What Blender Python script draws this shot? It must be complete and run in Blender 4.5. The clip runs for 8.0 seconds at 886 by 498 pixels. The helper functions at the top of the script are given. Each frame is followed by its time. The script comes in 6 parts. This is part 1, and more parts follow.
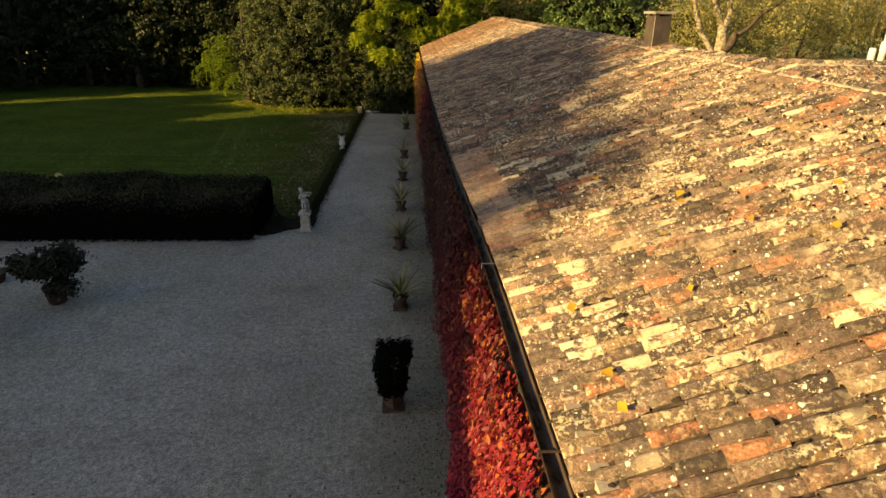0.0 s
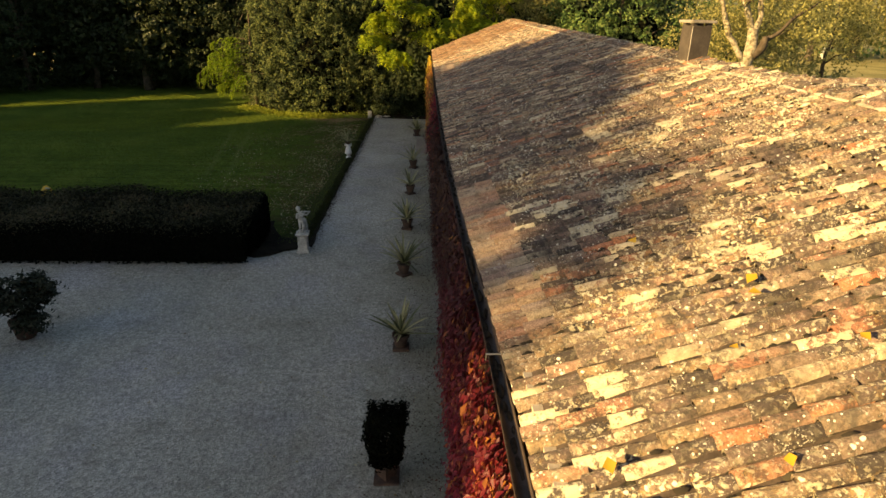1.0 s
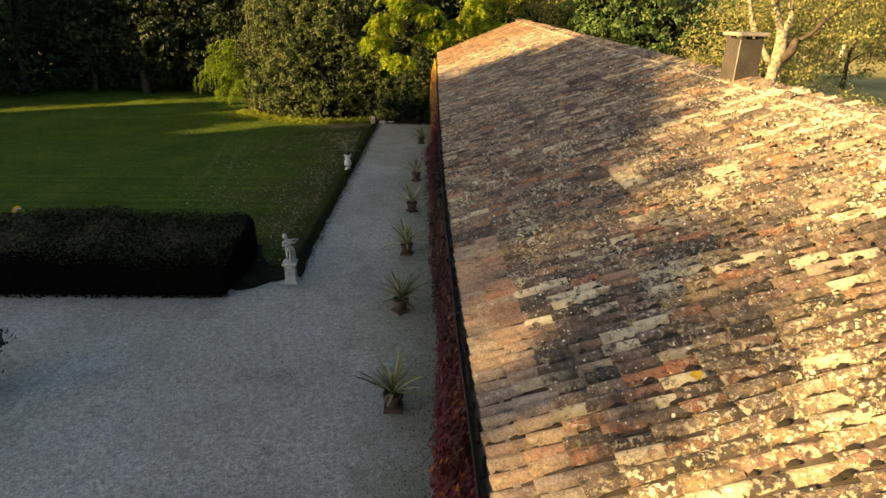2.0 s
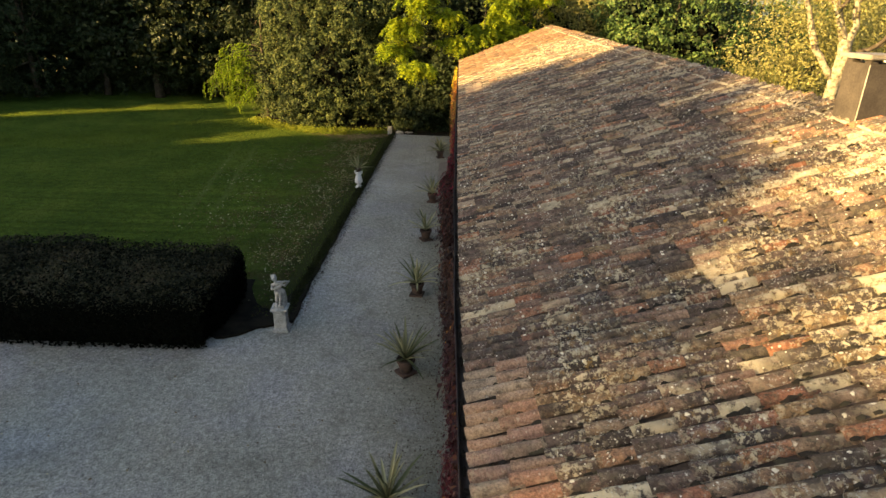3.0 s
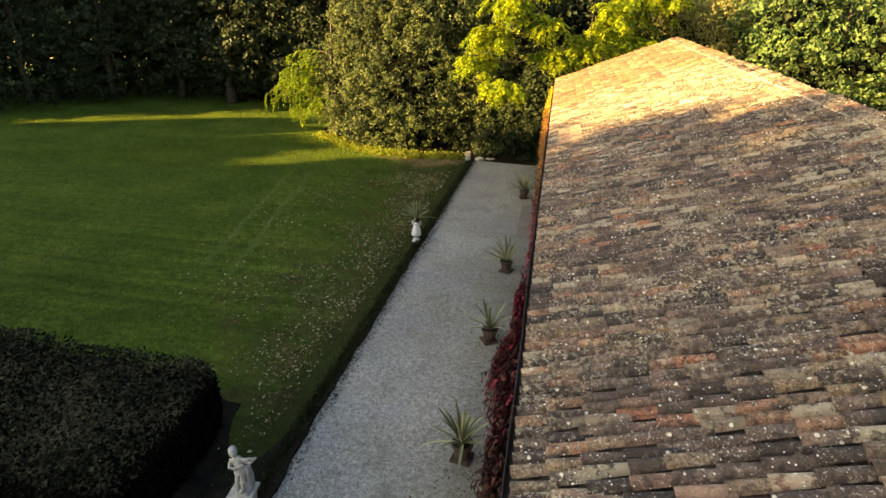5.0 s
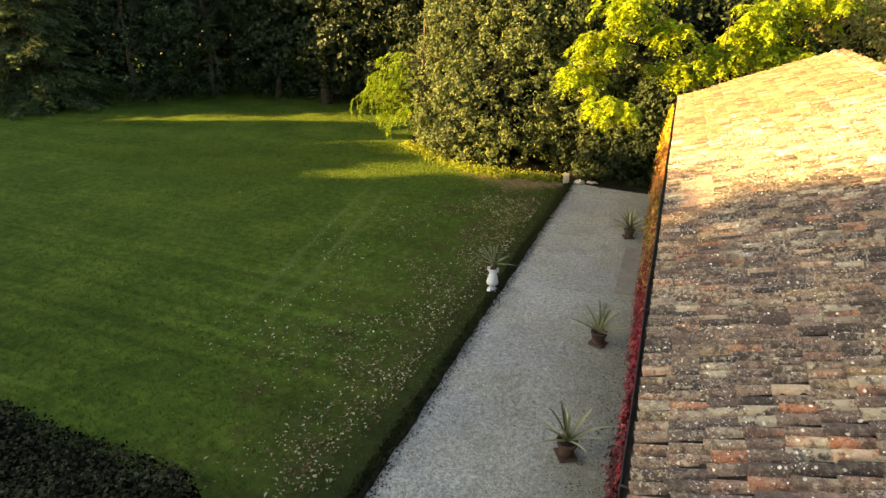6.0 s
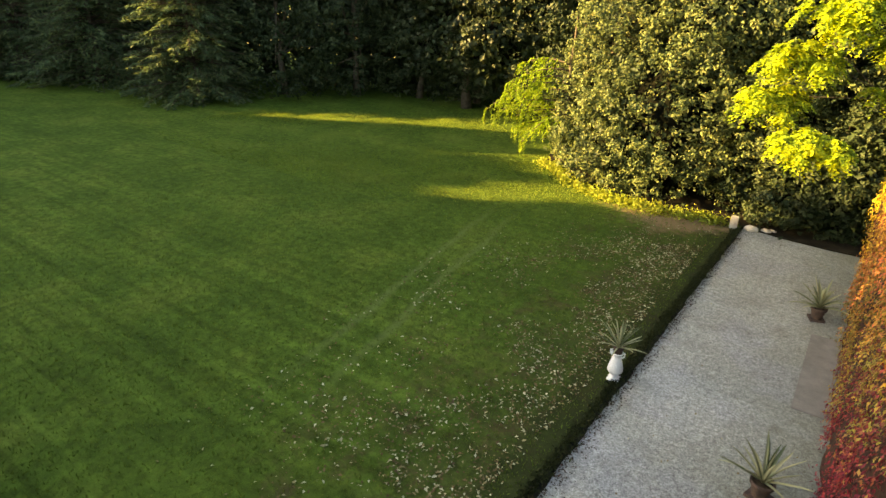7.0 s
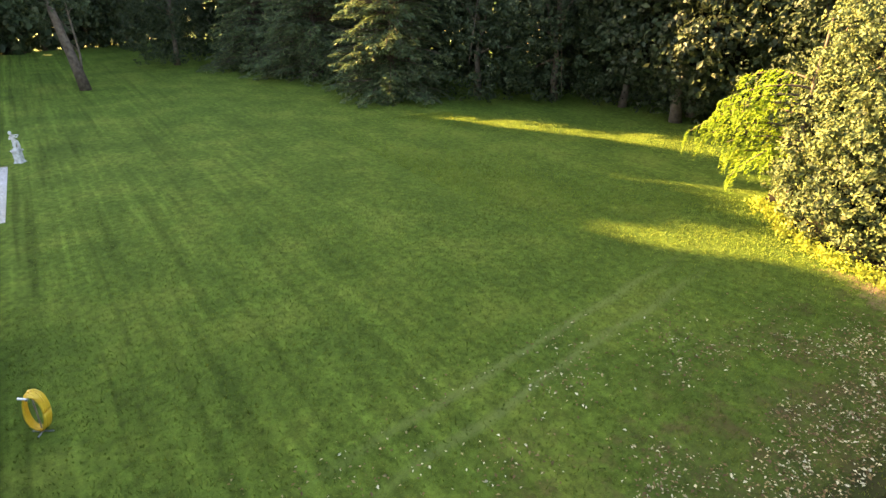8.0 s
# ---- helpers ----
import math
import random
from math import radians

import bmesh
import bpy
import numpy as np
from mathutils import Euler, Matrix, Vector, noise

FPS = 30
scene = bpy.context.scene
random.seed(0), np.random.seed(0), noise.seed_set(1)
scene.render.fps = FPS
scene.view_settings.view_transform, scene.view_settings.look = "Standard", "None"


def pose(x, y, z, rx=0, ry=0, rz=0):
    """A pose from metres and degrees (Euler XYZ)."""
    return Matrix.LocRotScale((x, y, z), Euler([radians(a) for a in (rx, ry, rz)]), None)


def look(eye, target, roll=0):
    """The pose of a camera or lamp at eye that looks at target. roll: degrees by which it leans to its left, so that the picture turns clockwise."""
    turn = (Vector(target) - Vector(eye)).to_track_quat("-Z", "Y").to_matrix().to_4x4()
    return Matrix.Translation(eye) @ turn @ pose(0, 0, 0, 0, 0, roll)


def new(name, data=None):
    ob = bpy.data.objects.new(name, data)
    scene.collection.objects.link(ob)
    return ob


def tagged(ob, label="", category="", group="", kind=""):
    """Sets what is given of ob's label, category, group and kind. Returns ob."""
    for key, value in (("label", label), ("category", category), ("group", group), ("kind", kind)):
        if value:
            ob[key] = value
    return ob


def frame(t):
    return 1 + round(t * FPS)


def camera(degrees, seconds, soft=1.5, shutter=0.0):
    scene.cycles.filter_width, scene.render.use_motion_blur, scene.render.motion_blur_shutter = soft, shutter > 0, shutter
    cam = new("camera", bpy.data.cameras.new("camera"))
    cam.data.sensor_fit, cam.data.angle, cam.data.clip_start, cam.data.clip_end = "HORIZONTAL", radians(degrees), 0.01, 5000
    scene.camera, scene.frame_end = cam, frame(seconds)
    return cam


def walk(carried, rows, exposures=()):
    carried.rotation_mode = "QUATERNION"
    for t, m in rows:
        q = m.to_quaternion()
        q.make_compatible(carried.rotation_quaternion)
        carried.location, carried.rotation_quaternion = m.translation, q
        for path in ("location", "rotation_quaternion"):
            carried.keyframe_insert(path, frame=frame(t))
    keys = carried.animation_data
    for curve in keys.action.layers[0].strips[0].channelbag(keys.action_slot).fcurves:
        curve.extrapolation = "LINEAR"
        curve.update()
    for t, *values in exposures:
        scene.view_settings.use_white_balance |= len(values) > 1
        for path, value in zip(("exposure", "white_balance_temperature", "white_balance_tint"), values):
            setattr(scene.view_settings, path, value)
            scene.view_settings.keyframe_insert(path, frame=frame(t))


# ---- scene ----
cam = camera(73.0, 8.0)
PATH = [
    (0, (-0.377, 2.332, 8.819), (-0.258, 4.184, 8.073), 1.2),
    (0.5, (-0.244, 3.309, 8.92), (-0.154, 5.162, 8.173), 1.3),
    (1, (-0.041, 4.466, 9.039), (0.032, 6.318, 8.288), 1.2),
    (1.5, (0.149, 5.631, 9.219), (0.214, 7.479, 8.458), 1.0),
    (2.8, (0.464, 9.677, 9.353), (0.448, 11.526, 8.593), 1.2),
    (3, (0.499, 10.371, 9.377), (0.471, 12.223, 8.622), 1.3),
    (3.5, (0.607, 12.113, 9.486), (0.541, 13.962, 8.725), 1.3),
    (4, (0.636, 14.082, 9.628), (0.528, 15.925, 8.86), 1.4),
    (4.5, (0.664, 15.982, 9.806), (0.474, 17.818, 9.035), 1.6),
    (5.8, (0.507, 21.952, 10.125), (-0.057, 23.699, 9.331), 1.5),
    (6, (0.35, 22.828, 10.216), (-0.279, 24.55, 9.415), 1.5),
    (6.5, (-0.076, 25.21, 10.147), (-0.893, 26.848, 9.342), 1.6),
    (7, (-0.713, 27.7, 10.105), (-1.757, 29.198, 9.288), 1.6),
    (7.5, (-1.325, 29.976, 10.19), (-2.594, 31.278, 9.358), 0.9),
    (8, (-2.231, 32.546, 10.109), (-3.733, 33.566, 9.27), 0.4),
]
EXPOSURES = [(0, 1.13, 7300, 14), (1.5, 1.61, 7100, 11), (3.5, 2.14, 7200, 11), (4.5, 2.42, 7600, 12), (6, 2.95, 7900, 10), (6.5, 3.05, 8000, 9), (7.5, 3.7, 7600, 12), (8, 4.05, 7200, 22)]
walk(cam, [(t, look(eye, target, roll)) for t, eye, target, roll in PATH], EXPOSURES)

# ---------------------------------------------------------------- light
SUN_AZ = radians(28.0)      # the light travels along (+x, a little +y)
SUN_EL = radians(14.0)
TRAVEL = Vector((math.cos(SUN_AZ), math.sin(SUN_AZ), -math.tan(SUN_EL))).normalized()

world = bpy.data.worlds.new("world")
scene.world = world
world.use_nodes = True
wnt = world.node_tree
wnt.nodes.clear()
sky = wnt.nodes.new("ShaderNodeTexSky")
sky.sky_type = "NISHITA"
sky.sun_disc = False
sky.sun_elevation = SUN_EL
sky.sun_rotation = radians(242.0)
sky.air_density, sky.dust_density, sky.ozone_density = 1.0, 1.5, 1.0
wbg = wnt.nodes.new("ShaderNodeBackground")
wbg.inputs["Strength"].default_value = 0.071
wout = wnt.nodes.new("ShaderNodeOutputWorld")
wnt.links.new(sky.outputs[0], wbg.inputs["Color"])
wnt.links.new(wbg.outputs[0], wout.inputs["Surface"])

sun_data = bpy.data.lights.new("sun", "SUN")
sun_data.energy = 5.0
sun_data.angle = radians(0.5)
sun_data.color = (1.0, 0.70, 0.29)
sun = new("sun", sun_data)
sun.matrix_world = look(-TRAVEL * 100, (0, 0, 0))


# ---------------------------------------------------------------- materials
class Mat:
    """A small wrapper round a node material."""

    def __init__(self, name, rough=0.8, spec=0.3, metal=0.0):
        self.m = bpy.data.materials.new(name)
        self.m.use_nodes = True
        self.nt = self.m.node_tree
        self.b = self.nt.nodes["Principled BSDF"]
        self.out = self.nt.nodes["Material Output"]
        self.b.inputs["Roughness"].default_value = rough
        self.b.inputs["Specular IOR Level"].default_value = spec
        self.b.inputs["Metallic"].default_value = metal
        self.pos = self.nt.nodes.new("ShaderNodeNewGeometry")
        self.where = self.pos.outputs["Position"]

    def node(self, kind, **values):
        n = self.nt.nodes.new(kind)
        for key, value in values.items():
            n.inputs[key.replace("_", " ")].default_value = value
        return n

    def link(self, a, b):
        self.nt.links.new(a, b)

    def stretch(self, sx, sy, sz):
        n = self.nt.nodes.new("ShaderNodeMapping")
        n.inputs["Scale"].default_value = (sx, sy, sz)
        self.link(self.where, n.inputs["Vector"])
        return n.outputs[0]

    def noise(self, scale, detail=4.0, rough=0.6, vec=None):
        n = self.node("ShaderNodeTexNoise", Scale=scale, Detail=detail, Roughness=rough)
        self.link(vec or self.where, n.inputs["Vector"])
        return n.outputs["Fac"]

    def voronoi(self, scale, vec=None, out="Distance"):
        n = self.node("ShaderNodeTexVoronoi", Scale=scale)
        self.link(vec or self.where, n.inputs["Vector"])
        return n.outputs[out]

    def ramp(self, fac, stops, constant=False):
        n = self.nt.nodes.new("ShaderNodeValToRGB")
        if constant:
            n.color_ramp.interpolation = "CONSTANT"
        el = n.color_ramp.elements
        while len(el) < len(stops):
            el.new(0.5)
        for e, (p, c) in zip(el, stops):
            e.position = p
            e.color = (c, c, c, 1) if isinstance(c, (int, float)) else (*c, 1)
        self.link(fac, n.inputs[0])
        return n.outputs[0]

    def math(self, op, a, b=None):
        n = self.nt.nodes.new("ShaderNodeMath")
        n.operation = op
        for i, v in enumerate((a, b)):
            if v is None:
                continue
            if isinstance(v, (int, float)):
                n.inputs[i].default_value = v
            else:
                self.link(v, n.inputs[i])
        return n.outputs[0]

    def mix(self, fac, a, b, blend="MIX"):
        n = self.nt.nodes.new("ShaderNodeMix")
        n.data_type, n.blend_type = "RGBA", blend
        for i, v in ((0, fac), (6, a), (7, b)):
            if isinstance(v, (int, float)):
                n.inputs[i].default_value = v
            elif isinstance(v, tuple):
                n.inputs[i].default_value = (*v, 1)
            else:
                self.link(v, n.inputs[i])
        return n.outputs[2]

    def rnd(self):
        """A random number that differs from object to object and from loose piece to loose piece."""
        info = self.nt.nodes.new("ShaderNodeObjectInfo")
        return self.math("FRACT", self.math("ADD", info.outputs["Random"], self.pos.outputs["Random Per Island"]))

    def colour(self, c):
        if isinstance(c, tuple):
            self.b.inputs["Base Color"].default_value = (*c, 1)
        else:
            self.link(c, self.b.inputs["Base Color"])
        return self

    def bump(self, height, strength=0.4, dist=0.02):
        n = self.node("ShaderNodeBump", Strength=strength, Distance=dist)
        self.link(height, n.inputs["Height"])
        self.link(n.outputs[0], self.b.inputs["Normal"])
        return self

    def leafy(self, c, share=0.35):
        """Light shines through: a translucent share over the glossy coat."""
        tr = self.nt.nodes.new("ShaderNodeBsdfTranslucent")
        sh = self.nt.nodes.new("ShaderNodeMixShader")
        sh.inputs[0].default_value = share
        self.link(c, tr.inputs[0])
        self.link(self.b.outputs[0], sh.inputs[1])
        self.link(tr.outputs[0], sh.inputs[2])
        self.link(sh.outputs[0], self.out.inputs["Surface"])
        return self


def leaf_material(name, stops, share=0.35, rough=0.6, patch=0.35, spec=0.15):
    """Leaves: a colour for each leaf, drifting in patches of some decimetres and metres."""
    m = Mat(name, rough, spec)
    f = m.math("ADD", m.math("MULTIPLY", m.rnd(), 1 - patch), m.math("MULTIPLY", m.noise(0.9, 3), patch))
    c = m.ramp(f, stops)
    shade = m.ramp(m.noise(0.35, 2), [(0.3, 0.75), (0.7, 1.15)])
    c = m.mix(1.0, c, shade, "MULTIPLY")
    m.colour(c)
    return m.leafy(c, share).m


def two_tone(name, a, b, scale, rough=0.8, spec=0.3, bump=0.3, fine=60.0, metal=0.0):
    m = Mat(name, rough, spec, metal)
    big = m.ramp(m.noise(scale, 5), [(0.35, a), (0.65, b)])
    grain = m.ramp(m.noise(fine, 3), [(0.3, 0.8), (0.7, 1.12)])
    m.colour(m.mix(1.0, big, grain, "MULTIPLY"))
    m.bump(m.noise(fine, 4), bump, 0.01)
    return m.m


def tile_material(name, stops, lichen, dirt=1.0):
    """Old clay: a colour for each tile, soot and moss, ochre crusts and pale lichen in ragged patches."""
    m = Mat(name, 0.9, 0.15)
    rnd = m.rnd()
    base = m.ramp(rnd, stops)
    other = m.math("FRACT", m.math("MULTIPLY", rnd, 17.3))
    fine = m.ramp(m.noise(48.0, 5, 0.75), [(0.32, 0.5), (0.68, 1.5)])
    base = m.mix(1.0, base, fine, "MULTIPLY")
    base = m.mix(1.0, base, (0.74, 0.71, 0.72), "MULTIPLY")
    soot = m.ramp(m.noise(4.2, 7, 0.72), [(0.40, 0.8), (0.53, 0.0)])
    base = m.mix(m.math("MULTIPLY", soot, dirt), base, (0.055, 0.047, 0.044))
    streak = m.ramp(m.noise(5.0, 6, 0.75, m.stretch(1.0, 4.0, 1.0)), [(0.54, 0.0), (0.63, 0.8)])
    base = m.mix(m.math("MULTIPLY", streak, dirt), base, (0.075, 0.065, 0.055))
    blot = m.ramp(m.noise(13.0, 6, 0.75), [(0.38, 0.92), (0.46, 0.0)])
    base = m.mix(m.math("MULTIPLY", blot, dirt), base, (0.06, 0.053, 0.045))
    sep = m.nt.nodes.new("ShaderNodeSeparateXYZ")
    m.link(m.where, sep.inputs[0])
    # the crusts thrive on the near half of the roof and thin out along it
    thrive = m.ramp(m.math("DIVIDE", sep.outputs[1], 60.0), [(0.25, 1.0), (0.36, 0.55)])
    zone = m.math("MULTIPLY", m.ramp(m.noise(0.8, 4, 0.7), [(0.46, 0.08), (0.62, 1.0)]), thrive)
    ochre = m.math("MULTIPLY", m.ramp(m.noise(11.0, 6, 0.75), [(0.55, 0.0), (0.59, 1.0)]), m.math("MULTIPLY", zone, lichen * 0.5))
    base = m.mix(ochre, base, (0.46, 0.29, 0.10))
    crust = m.math("MULTIPLY", m.ramp(m.noise(17.0, 6, 0.72), [(0.52, 0.0), (0.55, 1.0)]), m.math("MULTIPLY", zone, lichen))
    base = m.mix(crust, base, (0.70, 0.63, 0.45))
    # here and there a tile is grown over almost wholly
    over = m.math("MULTIPLY", m.ramp(m.noise(8.0, 6, 0.75), [(0.42, 0.0), (0.50, 0.9)]), m.math("MULTIPLY", m.ramp(other, [(0.78, 0.0), (0.80, 1.0)]), m.math("MULTIPLY", m.math("MULTIPLY", m.ramp(m.noise(0.6, 4, 0.6), [(0.44, 0.05), (0.54, 0.95)]), thrive), lichen)))
    base = m.mix(over, base, (0.70, 0.62, 0.44))
    grey = m.math("MULTIPLY", m.ramp(m.noise(31.0, 5, 0.7), [(0.58, 0.0), (0.61, 1.0)]), m.ramp(m.noise(2.1, 4, 0.7), [(0.46, 0.0), (0.60, lichen)]))
    base = m.mix(grey, base, (0.56, 0.54, 0.47))
    spot = m.math("ADD", m.voronoi(7.5), m.math("MULTIPLY", m.noise(30.0, 5, 0.7), 0.42))
    spot = m.math("MULTIPLY", m.ramp(spot, [(0.33, 1.0), (0.36, 0.0)]), m.ramp(m.noise(1.9, 3), [(0.46, 0.0), (0.52, 1.0)]))
    base = m.mix(m.math("MULTIPLY", spot, lichen), base, (0.82, 0.79, 0.67))
    dots = m.math("ADD", m.voronoi(15.0), m.math("MULTIPLY", m.noise(40.0, 4, 0.7), 0.35))
    dots = m.math("MULTIPLY", m.ramp(dots, [(0.29, 1.0), (0.32, 0.0)]), m.ramp(m.noise(2.6, 4), [(0.45, 0.0), (0.52, 1.0)]))
    base = m.mix(m.math("MULTIPLY", dots, lichen), base, (0.82, 0.80, 0.70))
    m.colour(base)
    m.bump(m.math("ADD", m.noise(24.0, 6, 0.7), m.math("MULTIPLY", crust, 0.5)), 0.8, 0.03)
    return m.m


OLD_TILE = tile_material("weathered_tile", [(0.0, (0.06, 0.052, 0.05)), (0.13, (0.125, 0.10, 0.09)), (0.26, (0.22, 0.165, 0.14)), (0.36, (0.36, 0.235, 0.175)), (0.44, (0.15, 0.122, 0.11)), (0.56, (0.30, 0.23, 0.18)),
                                            (0.68, (0.37, 0.28, 0.19)), (0.76, (0.54, 0.235, 0.13)), (0.82, (0.27, 0.205, 0.17)), (0.89, (0.44, 0.32, 0.18)), (0.93, (0.24, 0.18, 0.15)), (1.0, (0.08, 0.068, 0.064))], 1.0)
NEW_TILE = tile_material("newer_tile", [(0.0, (0.36, 0.27, 0.22)), (0.2, (0.54, 0.41, 0.28)), (0.38, (0.42, 0.25, 0.195)), (0.55, (0.42, 0.34, 0.285)), (0.7, (0.62, 0.51, 0.35)), (0.85, (0.48, 0.27, 0.19)), (1.0, (0.56, 0.45, 0.32))], 0.3, 0.5)
WARM_TILE = tile_material("warm_tile", [(0.0, (0.07, 0.05, 0.04)), (0.15, (0.17, 0.095, 0.06)), (0.3, (0.26, 0.135, 0.075)), (0.45, (0.18, 0.12, 0.085)), (0.6, (0.28, 0.16, 0.085)), (0.75, (0.32, 0.215, 0.12)), (0.88, (0.24, 0.13, 0.075)), (1.0, (0.16, 0.10, 0.07))], 0.3, 0.5)
# dirty channels, darkened further to paint the shade between tile rows
SHADED_CHANNEL = tile_material("shaded_channel_tile", [(0.0, (0.022, 0.018, 0.016)), (0.5, (0.048, 0.038, 0.032)), (1.0, (0.09, 0.068, 0.054))], 0.12)
MORTAR = two_tone("roof_mortar", (0.34, 0.29, 0.22), (0.58, 0.52, 0.40), 4.0, 0.9, 0.2, 0.6, 40.0)
PLASTER = two_tone("lime_plaster", (0.46, 0.38, 0.28), (0.58, 0.50, 0.38), 1.2, 0.9, 0.2, 0.4, 30.0)
GUTTER = two_tone("brown_gutter", (0.055, 0.04, 0.032), (0.115, 0.08, 0.062), 3.0, 0.6, 0.4, 0.15, 50.0, 0.3)
STRAP = two_tone("galvanised_strap", (0.40, 0.38, 0.34), (0.55, 0.53, 0.48), 6.0, 0.5, 0.5, 0.1, 60.0, 0.7)
CHIMNEY = two_tone("chimney_render", (0.055, 0.046, 0.040), (0.09, 0.075, 0.064), 2.5, 0.9, 0.2, 0.4, 35.0)
CONCRETE = two_tone("grey_concrete", (0.36, 0.33, 0.28), (0.50, 0.46, 0.40), 3.0, 0.9, 0.2, 0.5, 45.0)
STONE = two_tone("pale_stone", (0.28, 0.27, 0.24), (0.56, 0.545, 0.50), 6.0, 0.8, 0.25, 0.5, 40.0)
TERRACOTTA = two_tone("terracotta_pot", (0.058, 0.042, 0.034), (0.115, 0.072, 0.054), 5.0, 0.85, 0.2, 0.3, 50.0)
SOIL = two_tone("potting_soil", (0.03, 0.022, 0.015), (0.06, 0.045, 0.03), 20.0, 0.95, 0.1, 0.8, 60.0)
BARK = two_tone("dark_bark", (0.055, 0.042, 0.03), (0.12, 0.095, 0.07), 3.0, 0.95, 0.1, 1.0, 14.0)
PALE_BARK = two_tone("pale_bark", (0.11, 0.085, 0.055), (0.48, 0.42, 0.30), 4.5, 0.85, 0.2, 0.8, 12.0)
HOSE = two_tone("yellow_hose", (0.62, 0.36, 0.02), (0.72, 0.46, 0.03), 8.0, 0.45, 0.5, 0.1, 40.0)
STEEL = two_tone("painted_steel", (0.22, 0.22, 0.21), (0.34, 0.33, 0.31), 6.0, 0.5, 0.5, 0.1, 50.0, 0.5)
WHITE = two_tone("white_paint", (0.70, 0.69, 0.66), (0.82, 0.81, 0.78), 4.0, 0.6, 0.4, 0.1, 40.0)

# dark evergreen of the hedge sides, blackened further as painted shade
SHADED_GREEN = leaf_material("shaded_hedge_leaf", [(0.0, (0.003, 0.004, 0.002)), (0.7, (0.006, 0.007, 0.004)), (0.95, (0.014, 0.014, 0.008)), (1.0, (0.05, 0.035, 0.022))], 0.1, 0.8, spec=0.03)
# hedge top: rusty shoots, coloured lighter than the sides as if skylit
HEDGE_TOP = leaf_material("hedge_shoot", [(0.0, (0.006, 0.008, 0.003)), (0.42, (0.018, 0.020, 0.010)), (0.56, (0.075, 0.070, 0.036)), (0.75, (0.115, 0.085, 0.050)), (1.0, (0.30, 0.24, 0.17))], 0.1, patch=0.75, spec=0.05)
CITRUS_LEAF = leaf_material("lemon_leaf", [(0.0, (0.012, 0.018, 0.008)), (0.7, (0.030, 0.036, 0.016)), (1.0, (0.07, 0.06, 0.03))], 0.1, spec=0.3)
LAUREL = leaf_material("laurel_leaf", [(0.0, (0.022, 0.038, 0.016)), (0.28, (0.046, 0.068, 0.027)), (0.5, (0.125, 0.162, 0.056)), (0.8, (0.190, 0.205, 0.075)), (1.0, (0.270, 0.225, 0.098))], 0.25, 0.6, 0.35, 0.12)
LOCUST = leaf_material("locust_leaf", [(0.0, (0.05, 0.095, 0.015)), (0.38, (0.13, 0.20, 0.02)), (0.48, (0.28, 0.37, 0.03)), (0.66, (0.50, 0.55, 0.035)), (1.0, (0.60, 0.54, 0.035))], 0.45, patch=0.62)
GREEN = leaf_material("broad_leaf", [(0.0, (0.04, 0.085, 0.035)), (0.45, (0.12, 0.20, 0.066)), (1.0, (0.26, 0.31, 0.10))], 0.4)
GOLD = leaf_material("golden_leaf", [(0.0, (0.09, 0.10, 0.032)), (0.35, (0.25, 0.245, 0.085)), (0.7, (0.48, 0.44, 0.165)), (1.0, (0.60, 0.52, 0.19))], 0.45)
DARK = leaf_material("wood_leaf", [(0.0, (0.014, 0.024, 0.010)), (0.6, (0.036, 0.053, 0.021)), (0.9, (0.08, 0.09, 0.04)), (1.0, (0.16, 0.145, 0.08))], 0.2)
# lime leaves, darkened to paint shade that the poplar belt does not cast
WOOD_EDGE = leaf_material("shaded_lime_leaf", [(0.0, (0.012, 0.020, 0.008)), (0.55, (0.034, 0.048, 0.017)), (0.9, (0.065, 0.074, 0.028)), (1.0, (0.14, 0.115, 0.055))], 0.2, 0.5, 0.3, 0.25)
NEEDLE = leaf_material("fir_needle", [(0.0, (0.05, 0.085, 0.045)), (0.6, (0.11, 0.155, 0.065)), (1.0, (0.27, 0.29, 0.11))], 0.35)
BRIGHT_NEEDLE = leaf_material("young_needle", [(0.0, (0.08, 0.15, 0.012)), (0.6, (0.19, 0.28, 0.018)), (1.0, (0.33, 0.36, 0.025))], 0.45)
AGAVE_LEAF = leaf_material("agave_leaf", [(0.0, (0.045, 0.06, 0.03)), (0.3, (0.15, 0.17, 0.08)), (0.55, (0.36, 0.35, 0.19)), (1.0, (0.58, 0.54, 0.32))], 0.1, 0.5)
LITTER = leaf_material("fallen_leaf", [(0.0, (0.07, 0.042, 0.022)), (0.45, (0.17, 0.110, 0.045)), (0.58, (0.29, 0.23, 0.10)), (0.74, (0.48, 0.44, 0.26)), (1.0, (0.68, 0.64, 0.44))], 0.1, 0.7)
TWIG_LITTER = leaf_material("leaf_crumb", [(0.0, (0.03, 0.022, 0.015)), (0.7, (0.07, 0.05, 0.03)), (1.0, (0.20, 0.06, 0.04))], 0.0, 0.8)
YELLOW_LITTER = leaf_material("yellow_leaf", [(0.0, (0.5, 0.28, 0.03)), (1.0, (0.68, 0.45, 0.05))], 0.3, 0.6)
BORDER = leaf_material("border_leaf", [(0.0, (0.13, 0.19, 0.025)), (0.6, (0.30, 0.34, 0.045)), (1.0, (0.46, 0.43, 0.07))], 0.35)


